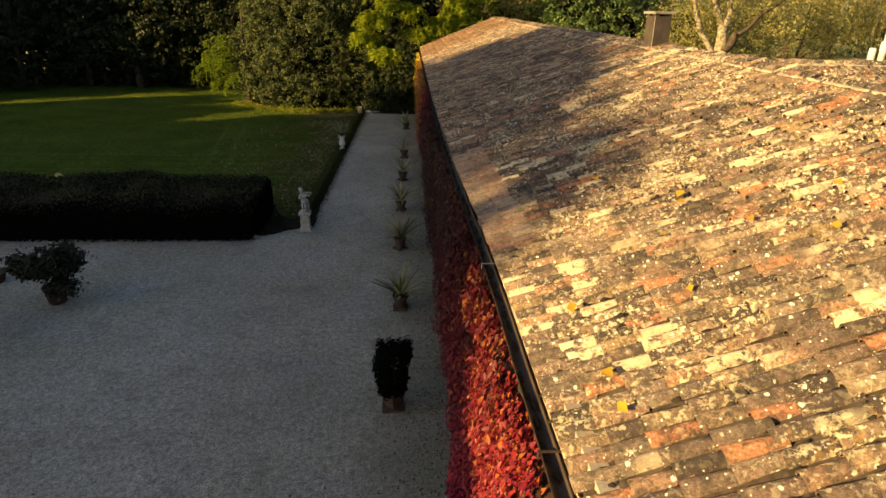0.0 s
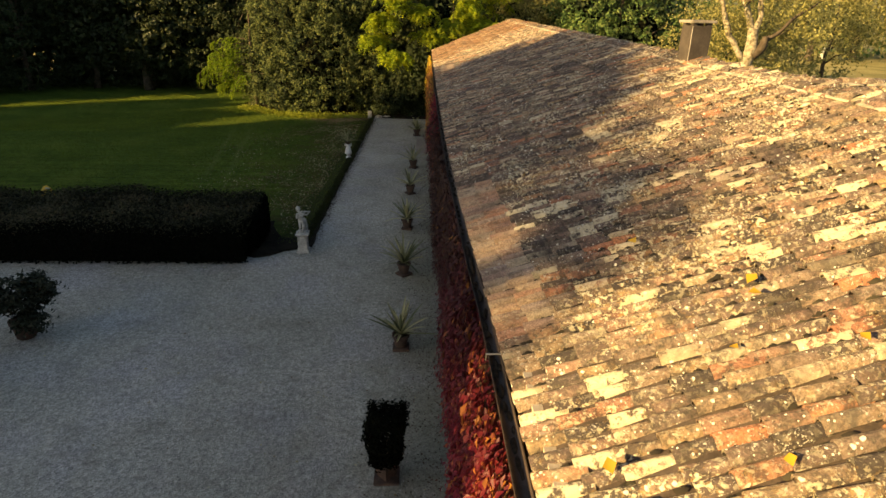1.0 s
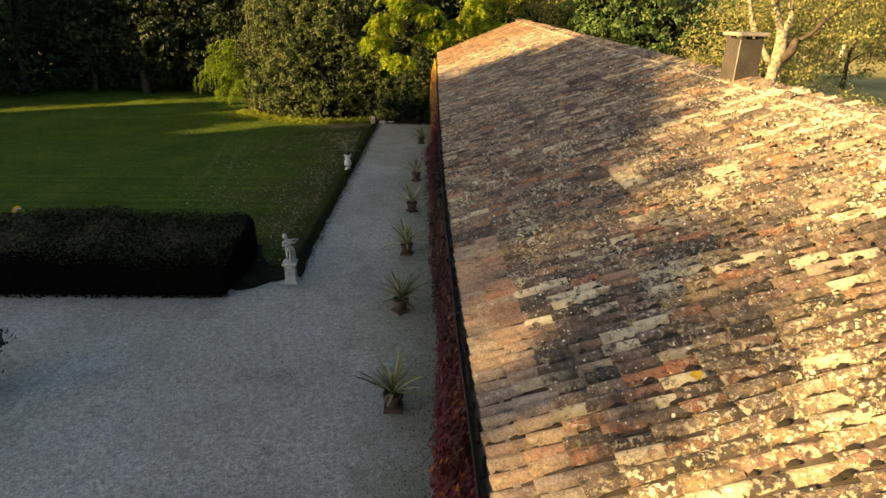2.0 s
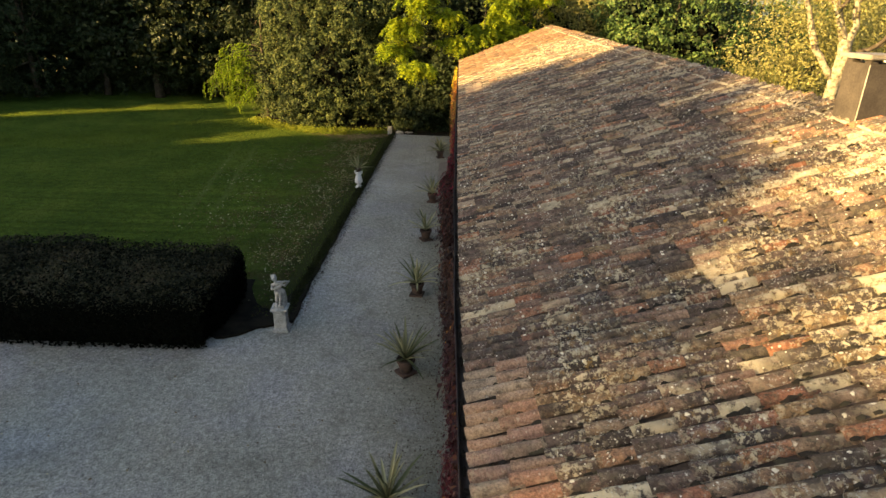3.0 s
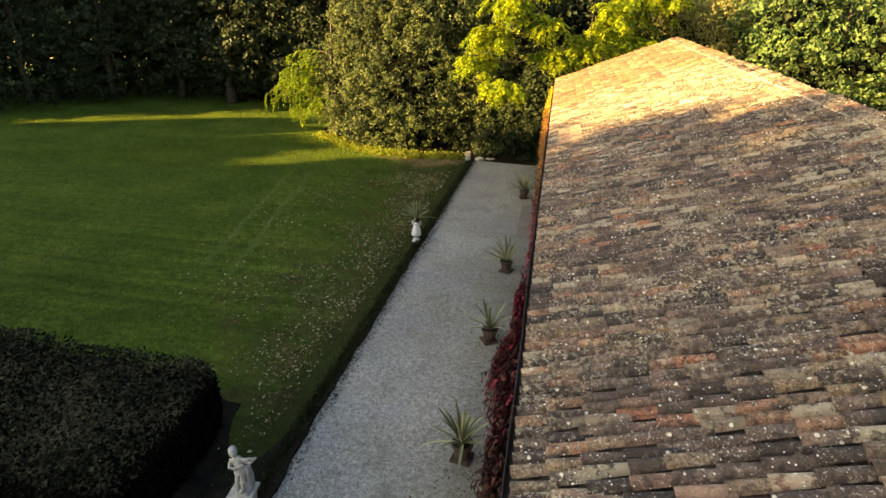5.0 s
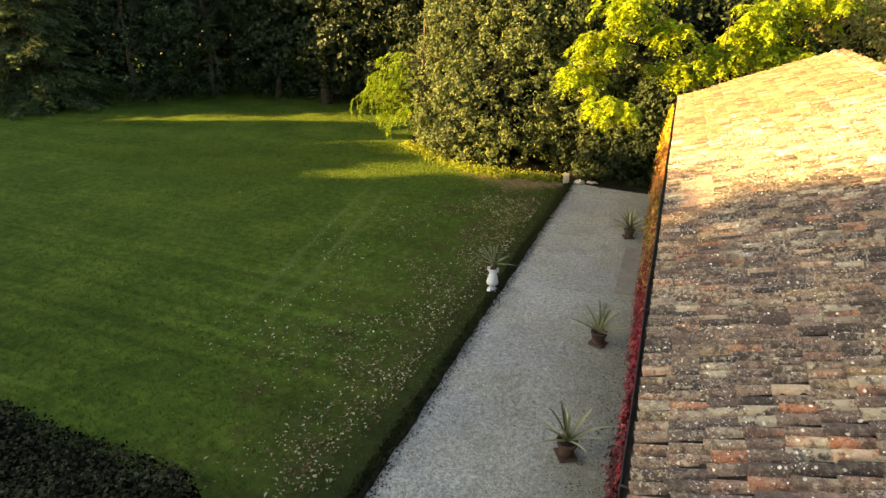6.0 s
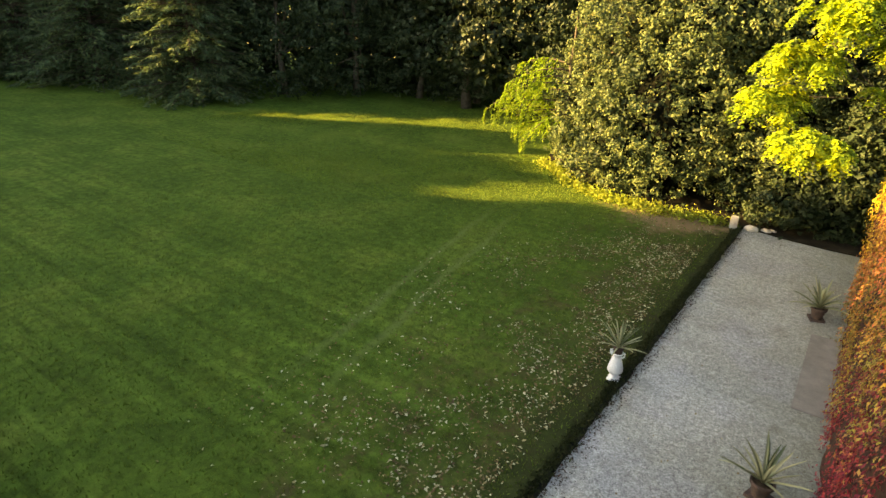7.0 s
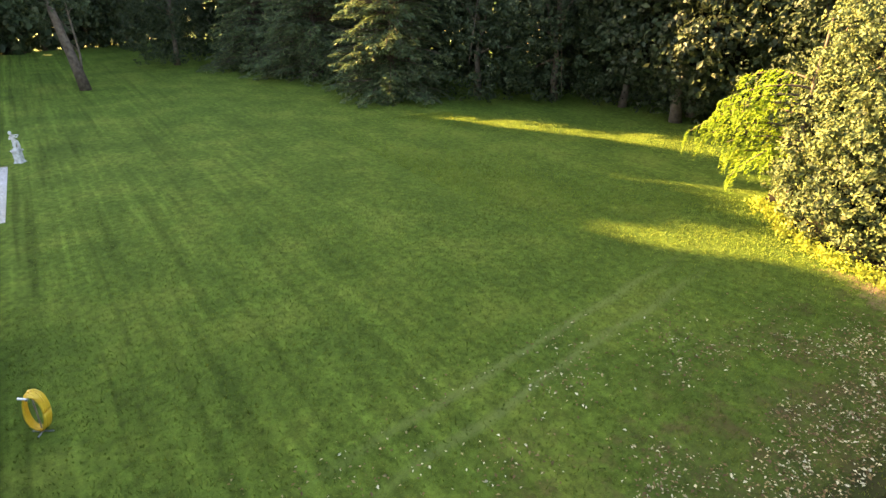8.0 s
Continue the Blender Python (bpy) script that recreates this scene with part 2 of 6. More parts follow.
def creeper_material(name, share):
    """Vine leaves that turn from scarlet through crimson and brown to orange, green and yellow along the wall."""
    m = Mat(name, 0.5, 0.35)
    sep = m.nt.nodes.new("ShaderNodeSeparateXYZ")
    m.link(m.where, sep.inputs[0])
    wob = m.math("MULTIPLY", m.math("SUBTRACT", m.noise(0.55, 3), 0.5), 0.16)
    jit = m.math("MULTIPLY", m.math("SUBTRACT", m.rnd(), 0.5), 0.13)
    climb = m.math("MULTIPLY", m.math("SUBTRACT", sep.outputs[2], 3.4), 0.034)
    f = m.math("ADD", m.math("ADD", m.math("ADD", m.math("DIVIDE", sep.outputs[1], 60.0), wob), jit), climb)
    c = m.ramp(f, [(0.05, (0.40, 0.014, 0.088)), (0.11, (0.42, 0.022, 0.066)), (0.16, (0.40, 0.042, 0.042)), (0.21, (0.18, 0.012, 0.025)), (0.30, (0.065, 0.014, 0.018)), (0.42, (0.05, 0.026, 0.020)),
                   (0.50, (0.10, 0.032, 0.030)), (0.54, (0.24, 0.012, 0.035)), (0.60, (0.32, 0.02, 0.045)), (0.65, (0.36, 0.055, 0.045)), (0.69, (0.26, 0.25, 0.04)), (0.74, (0.44, 0.26, 0.04)), (0.79, (0.44, 0.09, 0.05)), (0.86, (0.54, 0.36, 0.04)), (0.93, (0.68, 0.56, 0.045))])
    pick = m.ramp(m.rnd(), [(0.0, 0.28), (0.5, 0.75), (0.9, 1.15), (1.0, 1.5)])
    c = m.mix(1.0, c, pick, "MULTIPLY")
    bright = m.math("MULTIPLY", m.ramp(m.math("FRACT", m.math("MULTIPLY", m.rnd(), 7.3)), [(0.86, 0.0), (0.92, 0.5)]), m.ramp(m.math("DIVIDE", sep.outputs[1], 60.0), [(0.18, 1.0), (0.26, 0.25)]))
    c = m.mix(bright, c, (0.52, 0.22, 0.035))
    gold = m.math("MULTIPLY", m.ramp(m.voronoi(9.0, out="Color"), [(0.86, 0.0), (0.90, 1.0)]), m.ramp(m.noise(1.1, 3), [(0.48, 0.0), (0.60, 0.8)]))
    c = m.mix(gold, c, (0.48, 0.22, 0.03))
    m.colour(c)
    return m.leafy(c, share).m


CREEPER = creeper_material("vine_leaf", 0.3)
# near black, so that gaps in hedge and crowns look deep in shade
GAP_BLACK = two_tone("gap_black", (0.003, 0.004, 0.002), (0.008, 0.008, 0.005), 3.0, 0.95, 0.05)
TWIG = two_tone("vine_stem", (0.035, 0.02, 0.015), (0.08, 0.045, 0.03), 3.0, 0.95, 0.1, 1.0, 14.0)


def gravel_material():
    m = Mat("gravel", 0.95, 0.15)
    big = m.ramp(m.noise(0.22, 5, 0.6), [(0.35, (0.350, 0.337, 0.280)), (0.65, (0.465, 0.45, 0.39))])
    stones = m.ramp(m.voronoi(30.0, out="Color"), [(0.1, 0.62), (0.5, 1.0), (0.9, 1.3)])
    c = m.mix(1.0, big, stones, "MULTIPLY")
    grit = m.ramp(m.noise(7.0, 6, 0.8), [(0.36, 0.5), (0.64, 1.28)])
    c = m.mix(0.8, c, grit, "MULTIPLY")
    flint = m.ramp(m.math("ADD", m.voronoi(11.0), m.math("MULTIPLY", m.noise(25.0, 3), 0.25)), [(0.20, 0.75), (0.26, 0.0)])
    flint = m.math("MULTIPLY", flint, m.ramp(m.noise(0.9, 4), [(0.45, 0.15), (0.6, 1.0)]))
    c = m.mix(flint, c, (0.10, 0.092, 0.082))
    blue = m.ramp(m.noise(0.35, 4, 0.65), [(0.48, 0.0), (0.62, 0.5)])
    c = m.mix(blue, c, m.mix(1.0, c, (0.98, 0.98, 1.16), "MULTIPLY"))
    dirt = m.ramp(m.noise(1.1, 5, 0.7), [(0.52, 0.0), (0.72, 0.5)])
    c = m.mix(dirt, c, (0.16, 0.15, 0.11))
    # moss and trodden leaf mould along the wall
    sep = m.nt.nodes.new("ShaderNodeSeparateXYZ")
    m.link(m.where, sep.inputs[0])
    moss = m.math("SUBTRACT", m.math("MULTIPLY", m.math("ADD", sep.outputs[0], 3.2), 0.28), m.math("MULTIPLY", m.noise(0.7, 5, 0.7), 0.75))
    c = m.mix(m.ramp(moss, [(0.05, 0.0), (0.6, 0.55)]), c, (0.15, 0.15, 0.095))
    m.colour(c)
    m.bump(m.math("ADD", m.voronoi(42.0), m.math("MULTIPLY", m.noise(2.0, 4), 2.0)), 0.8, 0.02)
    return m.m


def lawn_material():
    m = Mat("lawn_turf", 0.95, 0.05)
    sep = m.nt.nodes.new("ShaderNodeSeparateXYZ")
    m.link(m.where, sep.inputs[0])
    x, y = sep.outputs[0], sep.outputs[1]
    c = m.ramp(m.noise(0.28, 5, 0.65), [(0.32, (0.054, 0.088, 0.013)), (0.5, (0.076, 0.117, 0.016)), (0.68, (0.110, 0.145, 0.022))])
    tuft = m.ramp(m.noise(3.2, 6, 0.75), [(0.34, 0.5), (0.52, 1.0), (0.70, 1.45)])
    c = m.mix(0.9, c, tuft, "MULTIPLY")
    blade = m.ramp(m.noise(60.0, 3, 0.7), [(0.3, 0.6), (0.7, 1.35)])
    c = m.mix(0.9, c, blade, "MULTIPLY")
    # mowing lanes run away from the house; a pair of wheel tracks crosses them
    slant = m.nt.nodes.new("ShaderNodeMapping")
    slant.inputs["Rotation"].default_value = (0, 0, radians(5.5))
    slant.inputs["Scale"].default_value = (0.03, 1.0, 1.0)
    m.link(m.where, slant.inputs["Vector"])
    lane = m.ramp(m.noise(1.9, 2, 0.55, slant.outputs[0]), [(0.36, 0.66), (0.47, 1.0), (0.56, 1.0), (0.66, 1.32)])
    c = m.mix(m.ramp(m.math("DIVIDE", y, 60.0), [(0.52, 1.0), (0.80, 0.2)]), c, m.mix(1.0, c, lane, "MULTIPLY"))
    for at in (-12.2, -10.95):
        lean = m.math("ADD", x, m.math("MULTIPLY", m.math("SUBTRACT", y, 38.0), 0.17))
        off = m.math("ABSOLUTE", m.math("SUBTRACT", m.math("ADD", lean, m.math("MULTIPLY", m.noise(0.3, 2), 0.6)), at + 0.3))
        fade = m.ramp(m.math("DIVIDE", y, 60.0), [(0.58, 0.0), (0.66, 1.0), (0.82, 1.0), (0.88, 0.0)])
        c = m.mix(m.math("MULTIPLY", m.ramp(off, [(0.05, 0.62), (0.24, 0.0)]), fade), c, (0.12, 0.15, 0.04))
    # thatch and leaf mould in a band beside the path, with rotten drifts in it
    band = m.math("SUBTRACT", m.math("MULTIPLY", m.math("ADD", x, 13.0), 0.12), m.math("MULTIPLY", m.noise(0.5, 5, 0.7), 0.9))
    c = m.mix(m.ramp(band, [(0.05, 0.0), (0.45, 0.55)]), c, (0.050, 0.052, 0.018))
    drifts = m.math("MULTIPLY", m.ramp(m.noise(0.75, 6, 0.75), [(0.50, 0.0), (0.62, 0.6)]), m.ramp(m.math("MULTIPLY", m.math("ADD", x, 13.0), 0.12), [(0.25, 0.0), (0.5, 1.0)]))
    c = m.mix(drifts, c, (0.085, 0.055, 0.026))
    # the turf turns darker in a ragged strip along the path
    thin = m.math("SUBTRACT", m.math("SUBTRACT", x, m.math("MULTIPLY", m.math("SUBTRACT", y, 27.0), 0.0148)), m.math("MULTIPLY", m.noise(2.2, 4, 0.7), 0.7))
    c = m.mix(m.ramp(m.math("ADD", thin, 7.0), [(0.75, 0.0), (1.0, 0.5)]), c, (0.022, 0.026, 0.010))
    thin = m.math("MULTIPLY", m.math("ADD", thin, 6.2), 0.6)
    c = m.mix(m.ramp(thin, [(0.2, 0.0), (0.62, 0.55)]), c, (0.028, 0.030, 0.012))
    # worn earth where the lawn meets the shrubs
    bare = m.math("ADD", m.math("MULTIPLY", m.math("ABSOLUTE", m.math("ADD", x, 7.2)), 0.14), m.math("MULTIPLY", m.math("ABSOLUTE", m.math("SUBTRACT", y, 56.0)), 0.20))
    bare = m.math("ADD", bare, m.math("MULTIPLY", m.noise(1.2, 5, 0.7), 0.9))
    c = m.mix(m.ramp(bare, [(0.75, 0.9), (1.15, 0.0)]), c, (0.25, 0.165, 0.09))
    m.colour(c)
    m.bump(m.math("ADD", m.noise(45.0, 4, 0.7), m.math("MULTIPLY", m.noise(4.0, 4), 1.5)), 0.7, 0.04)
    return m.m


GRAVEL = gravel_material()
LAWN = lawn_material()
FIELD = two_tone("dry_field", (0.25, 0.22, 0.075), (0.48, 0.40, 0.16), 0.12, 0.95, 0.1, 0.8, 6.0)
EDGE = two_tone("cut_turf_edge", (0.010, 0.010, 0.006), (0.034, 0.030, 0.017), 5.0, 0.95, 0.1, 0.8, 30.0)
EDGE_GRASS = leaf_material("edge_grass_blade", [(0.0, (0.018, 0.022, 0.008)), (0.6, (0.036, 0.044, 0.013)), (1.0, (0.075, 0.075, 0.028))], 0.2, 0.7)
# paler copy of GRASS that brightens the sun bands on the lawn
SUN_BAND_GRASS = leaf_material("sun_band_blade", [(0.0, (0.11, 0.165, 0.02)), (0.6, (0.17, 0.235, 0.03)), (1.0, (0.26, 0.28, 0.05))], 0.5, 0.6)
GRASS = leaf_material("grass_blade", [(0.0, (0.07, 0.105, 0.014)), (0.6, (0.11, 0.15, 0.02)), (1.0, (0.17, 0.185, 0.035))], 0.4, 0.6)
PEBBLE = leaf_material("pebble", [(0.0, (0.18, 0.18, 0.16)), (0.5, (0.36, 0.36, 0.33)), (1.0, (0.50, 0.50, 0.47))], 0.0, 0.9)


# ---------------------------------------------------------------- building blocks
def part(name, bm, material, parent=None, label="", smooth=False):
    """Links a bmesh, or a finished mesh, as one object under a thing or a part."""
    if isinstance(bm, bpy.types.Mesh):
        me = bm
    else:
        me = bpy.data.meshes.new(name)
        bm.normal_update()
        bm.to_mesh(me)
        bm.free()
    if smooth:
        me.polygons.foreach_set("use_smooth", [True] * len(me.polygons))
    if not me.materials:
        me.materials.append(material)
    ob = new(name, me)
    if parent is not None:
        ob.parent = parent
    if label:
        tagged(ob, label)
    return ob


def thing(name, label, category, at=(0, 0, 0), group="", kind="", turn=0.0):
    ob = new(name)
    ob.matrix_basis = pose(*at, 0, 0, turn)
    return tagged(ob, label, category, group, kind)


def fast_mesh(name, verts, faces):
    """A mesh from numpy arrays; faces all have the same number of corners."""
    me = bpy.data.meshes.new(name)
    verts, faces = np.asarray(verts, np.float32), np.asarray(faces, np.int32)
    n, k = faces.shape
    me.vertices.add(len(verts))
    me.vertices.foreach_set("co", verts.ravel())
    me.loops.add(n * k)
    me.loops.foreach_set("vertex_index", faces.ravel())
    me.polygons.add(n)
    me.polygons.foreach_set("loop_start", np.arange(0, n * k, k, dtype=np.int32))
    me.update(calc_edges=True)
    return me


def unit(v):
    return v / np.maximum(np.linalg.norm(v, axis=-1, keepdims=True), 1e-9)


def leaf_mesh(name, rng, at, facing, length, width=0.5, fold=0.18, along=None):
    """Leaves as pointed, folded blades: at each place one, its face towards facing."""
    n = len(at)
    facing = unit(facing)
    u = rng.normal(size=(n, 3)) if along is None else along
    u = unit(u - (u * facing).sum(1, keepdims=True) * facing)
    v = np.cross(facing, u)
    size = (length * rng.uniform(0.65, 1.3, n))[:, None]
    half = size * width * 0.5
    verts = np.stack([at - u * size * 0.5, at - v * half + facing * size * fold, at + u * size * 0.5, at + v * half + facing * size * fold], 1).reshape(-1, 3)
    i = np.arange(n)[:, None] * 4
    faces = np.concatenate([i + [0, 2, 1], i + [0, 3, 2]])
    return fast_mesh(name, verts, faces)


def crown_points(rng, blobs, clumps, per, spread, inner=0.25, floor=0.1):
    """Places and facings of leaves: clumps over the shells of some ellipsoids (centre, radii), a share inside."""
    c = np.array([b[0] for b in blobs], float)
    r = np.array([b[1] for b in blobs], float)
    area = (r[:, 0] * r[:, 1] + r[:, 0] * r[:, 2] + r[:, 1] * r[:, 2])
    pick = rng.choice(len(blobs), clumps, p=area / area.sum())
    way = unit(rng.normal(size=(clumps, 3)))
    depth = np.where(rng.random(clumps) < inner, rng.uniform(0.35, 0.8, clumps), rng.uniform(0.82, 1.08, clumps))
    centre = c[pick] + way * r[pick] * depth[:, None]
    size = spread * rng.uniform(0.6, 1.4, clumps)
    off = rng.normal(size=(clumps, per, 3)) * size[:, None, None] * [1, 1, 0.6]
    p = (centre[:, None] + off).reshape(-1, 3)
    f = np.repeat(way, per, 0) * 0.7 + rng.normal(size=p.shape) * 0.6 + [0, 0, 0.35]
    keep = p[:, 2] > floor
    return p[keep], f[keep]


def frond_points(rng, blobs, clumps, per, spread, inner=0.1, floor=0.1):
    """Leaflets in pairs along arching, hanging fronds; the fronds burst from twigs on the shells of some ellipsoids."""
    c = np.array([b[0] for b in blobs], float)
    r = np.array([b[1] for b in blobs], float)
    pick = rng.choice(len(blobs), clumps)
    way = unit(rng.normal(size=(clumps, 3)) + [-0.25, -0.5, 0.3])
    centre = c[pick] + way * r[pick] * rng.uniform(0.3, 1.05, clumps)[:, None]
    fronds = 9
    d = unit(rng.normal(size=(clumps, fronds, 3)) * [1, 1, 0.45] + way[:, None] * 0.8)
    length = spread * rng.uniform(0.7, 1.4, (clumps, fronds, 1, 1))
    k = per // fronds
    t = np.linspace(0.15, 1.0, k)[None, None, :, None]
    line = centre[:, None, None] + d[:, :, None] * length * t + np.array([0, 0, -1.0]) * length * 0.75 * t ** 2
    side = unit(np.cross(d, [0, 0, 1.0]))[:, :, None] * np.where(np.arange(k) % 2, -1.0, 1.0)[None, None, :, None]
    p = line + side * 0.05
    f = np.array([0, 0, 0.9]) + d[:, :, None] * 0.5 + rng.normal(size=p.shape) * 0.25
    p, f = p.reshape(-1, 3), f.reshape(-1, 3)
    keep = p[:, 2] > floor
    return p[keep], f[keep]


def bush_points(rng, blobs, clumps, per, spread, inner=0.1, floor=0.1):
    """Rosettes of leaves at shoot tips over the shells of some ellipsoids; hollows stay open between the boughs."""
    c = np.array([b[0] for b in blobs], float)
    r = np.array([b[1] for b in blobs], float)
    area = (r[:, 0] * r[:, 1] + r[:, 0] * r[:, 2] + r[:, 1] * r[:, 2])
    pick = rng.choice(len(blobs), clumps, p=area / area.sum())
    way = unit(rng.normal(size=(clumps, 3)))
    centre = c[pick] + way * r[pick] * rng.uniform(0.9, 1.06, clumps)[:, None]
    hollow = np.array([noise.noise(Vector(q) * 0.62) + 0.6 * noise.noise(Vector(q) * 1.5 + Vector((9, 4, 2))) for q in centre])
    ok = hollow > -0.12
    deep = ~ok & (rng.random(clumps) < 0.6)
    centre[deep] -= (way * r[pick] * 0.2)[deep]
    ok |= deep
    centre, way = centre[ok], way[ok]
    m = len(centre)
    centre = centre + way * np.clip(hollow[ok], -0.2, 0.5)[:, None] * 0.7
    size = spread * rng.uniform(0.5, 1.5, m)
    d = unit(rng.normal(size=(m, per, 3)) + way[:, None] * 0.9 + np.array([0, 0, 0.3]))
    p = centre[:, None] + d * (size[:, None] * rng.uniform(0.35, 1.05, (m, per)))[:, :, None] * [1, 1, 0.75]
    f = d + rng.normal(size=d.shape) * 0.45 + np.array([0, 0, 0.25])
    p, f = p.reshape(-1, 3), f.reshape(-1, 3)
    keep = p[:, 2] > floor
    return p[keep], f[keep]


def tuft_points(rng, blobs, clumps, per, spread, inner=0.1, floor=0.1, flat=0.7):
    """Leaves over the outer domes of many round tufts, which sit on the shells of some ellipsoids, with gaps between."""
    c = np.array([b[0] for b in blobs], float)
    r = np.array([b[1] for b in blobs], float)
    area = (r[:, 0] * r[:, 1] + r[:, 0] * r[:, 2] + r[:, 1] * r[:, 2])
    pick = rng.choice(len(blobs), clumps, p=area / area.sum())
    way = unit(rng.normal(size=(clumps, 3)))
    depth = np.where(rng.random(clumps) < inner, rng.uniform(0.5, 0.85, clumps), rng.uniform(0.86, 1.08, clumps))
    centre = c[pick] + way * r[pick] * depth[:, None]
    size = spread * rng.uniform(0.55, 1.5, clumps)
    d = unit(rng.normal(size=(clumps, per, 3)) + way[:, None] * 0.75 + np.array([0, 0, 0.45]))
    p = centre[:, None] + d * (size[:, None] * rng.uniform(0.55, 1.1, (clumps, per)))[:, :, None] * [1, 1, flat]
    f = d + rng.normal(size=d.shape) * 0.35
    p, f = p.reshape(-1, 3), f.reshape(-1, 3)
    keep = p[:, 2] > floor
    return p[keep], f[keep]


def box(bm, x0, x1, y0, y1, z0, z1, bevel=0.0):
    vs = [bm.verts.new((x, y, z)) for z in (z0, z1) for x, y in ((x0, y0), (x1, y0), (x1, y1), (x0, y1))]
    fs = [bm.faces.new([vs[i] for i in f]) for f in ((3, 2, 1, 0), (4, 5, 6, 7), (0, 1, 5, 4), (1, 2, 6, 5), (2, 3, 7, 6), (3, 0, 4, 7))]
    if bevel:
        es = {e for f in fs for e in f.edges}
        bmesh.ops.bevel(bm, geom=list(es), offset=bevel, segments=2, affect="EDGES")
    return bm


def lathe(bm, profile, seg=20, at=(0, 0, 0), squash=1.0):
    """Turns (radius, height) pairs round the upright axis."""
    rings = []
    for r, z in profile:
        rings.append([bm.verts.new((at[0] + r * math.cos(2 * math.pi * i / seg), at[1] + squash * r * math.sin(2 * math.pi * i / seg), at[2] + z)) for i in range(seg)])
    for a, b in zip(rings, rings[1:]):
        for i in range(seg):
            bm.faces.new((a[i], a[(i + 1) % seg], b[(i + 1) % seg], b[i]))
    bm.faces.new(rings[0][::-1])
    bm.faces.new(rings[-1])
    return bm


def tube(bm, points, radii, seg=8):
    """A round limb through points, with a radius at each."""
    points = [Vector(p) for p in points]
    rings = []
    for i, p in enumerate(points):
        d = (points[min(i + 1, len(points) - 1)] - points[max(i - 1, 0)]).normalized()
        side = d.cross(Vector((0.31, 0.95, 0.02))).normalized() if abs(d.y) < 0.9 else d.cross(Vector((1, 0, 0.1))).normalized()
        up = side.cross(d)
        rings.append([bm.verts.new(p + (side * math.cos(2 * math.pi * k / seg) + up * math.sin(2 * math.pi * k / seg)) * radii[i]) for k in range(seg)])
    for a, b in zip(rings, rings[1:]):
        for k in range(seg):
            bm.faces.new((a[k], a[(k + 1) % seg], b[(k + 1) % seg], b[k]))
    bm.faces.new(rings[0][::-1])
    bm.faces.new(rings[-1])
    return bm


def ball(bm, at, radii, turn=(0, 0, 0), sub=2):
    m = pose(*at, *turn) @ Matrix.Diagonal((*radii, 1))
    bmesh.ops.create_icosphere(bm, subdivisions=sub, radius=1.0, matrix=m)
    return bm


def lumpy(bm, amount, scale, seed=0.0):
    for v in bm.verts:
        n = noise.noise_vector(v.co * scale + Vector((seed, seed * 1.7, 0)))
        v.co += n * amount
    return bm

# ---------------------------------------------------------------- ground
def sheet(name, outline, z, material, label, category, depth=0.0):
    """A flat piece of ground with a cut edge."""
    bm = bmesh.new()
    top = [bm.verts.new((x, y, z)) for x, y in outline]
    bm.faces.new(top)
    if depth:
        low = [bm.verts.new((x, y, z - depth)) for x, y in outline]
        for i in range(len(top)):
            j = (i + 1) % len(top)
            bm.faces.new((top[i], low[i], low[j], top[j]))
    bmesh.ops.recalc_face_normals(bm, faces=bm.faces)
    return tagged(part(name, bm, material), label, category, kind="structure")


def edge_x(y):
    """Where the lawn ends along the gravel path."""
    return -4.64 + 0.0148 * (y - 27.0) + 0.16 * math.exp(-max(0.0, float(y) - 26.9) / 3.5) if np.isscalar(y) else -4.64 + 0.0148 * (y - 27.0)


ground = sheet("ground", [(-900, -900), (900, -900), (900, 900), (-900, 900)], -0.06, FIELD, "dry golden meadow ground reaching to the horizon", "ground")
gravel = sheet("gravel_court", [(-24.4, -25), (1.2, -25), (1.2, 56.9), (-6, 56.9), (-6, 29.5), (-24.4, 29.5)], 0.0, GRAVEL, "grey gravel forecourt and path along the house", "path")
sheet("gravel_walk", [(-43, 0), (-33, 0), (-33, 30.4), (-43, 30.6)], 0.0, GRAVEL, "pale gravel walk beyond the hedge", "path")
rng = np.random.default_rng(11)
west_edge = [(edge_x(y) + 0.02 * math.sin(y * 0.6) + rng.normal() * 0.012, y) for y in np.arange(26.9, 57.0, 0.22)]
lawn = sheet("lawn", [(-24.4, 0), (-24.4, 29.3), (-6.9, 29.3), (-6.8, 27.1), (-5.4, 26.85)] + west_edge + [(-4.4, 60), (-4.4, 90), (-140, 90), (-140, 0), (-43, 0), (-43, 30.5), (-33, 30.3), (-33, 0)], 0.05, LAWN, "mown green lawn with mowing lanes and wheel tracks", "lawn")
bm = bmesh.new()
inner = [(x - 0.11 - 0.11 * rng.random(), y) for x, y in west_edge]
for i in range(len(west_edge) - 1):
    a, b = west_edge[i], west_edge[i + 1]
    c, d = inner[i + 1], inner[i]
    lo = [bm.verts.new((x + 0.07 + 0.04 * math.sin(y * 3.1) * math.sin(y * 0.7), y, -0.01)) for x, y in (a, b)]
    mid = [bm.verts.new((x + 0.01, y, 0.064)) for x, y in (a, b)]
    hi = [bm.verts.new((x, y, 0.056)) for x, y in (d, c)]
    bm.faces.new((lo[0], lo[1], mid[1], mid[0]))
    bm.faces.new((mid[0], mid[1], hi[1], hi[0]))
bmesh.ops.remove_doubles(bm, verts=bm.verts, dist=0.002)
tagged(part("lawn_edging", bm, EDGE), "dark cut turf edge between lawn and gravel", "edging", kind="structure")

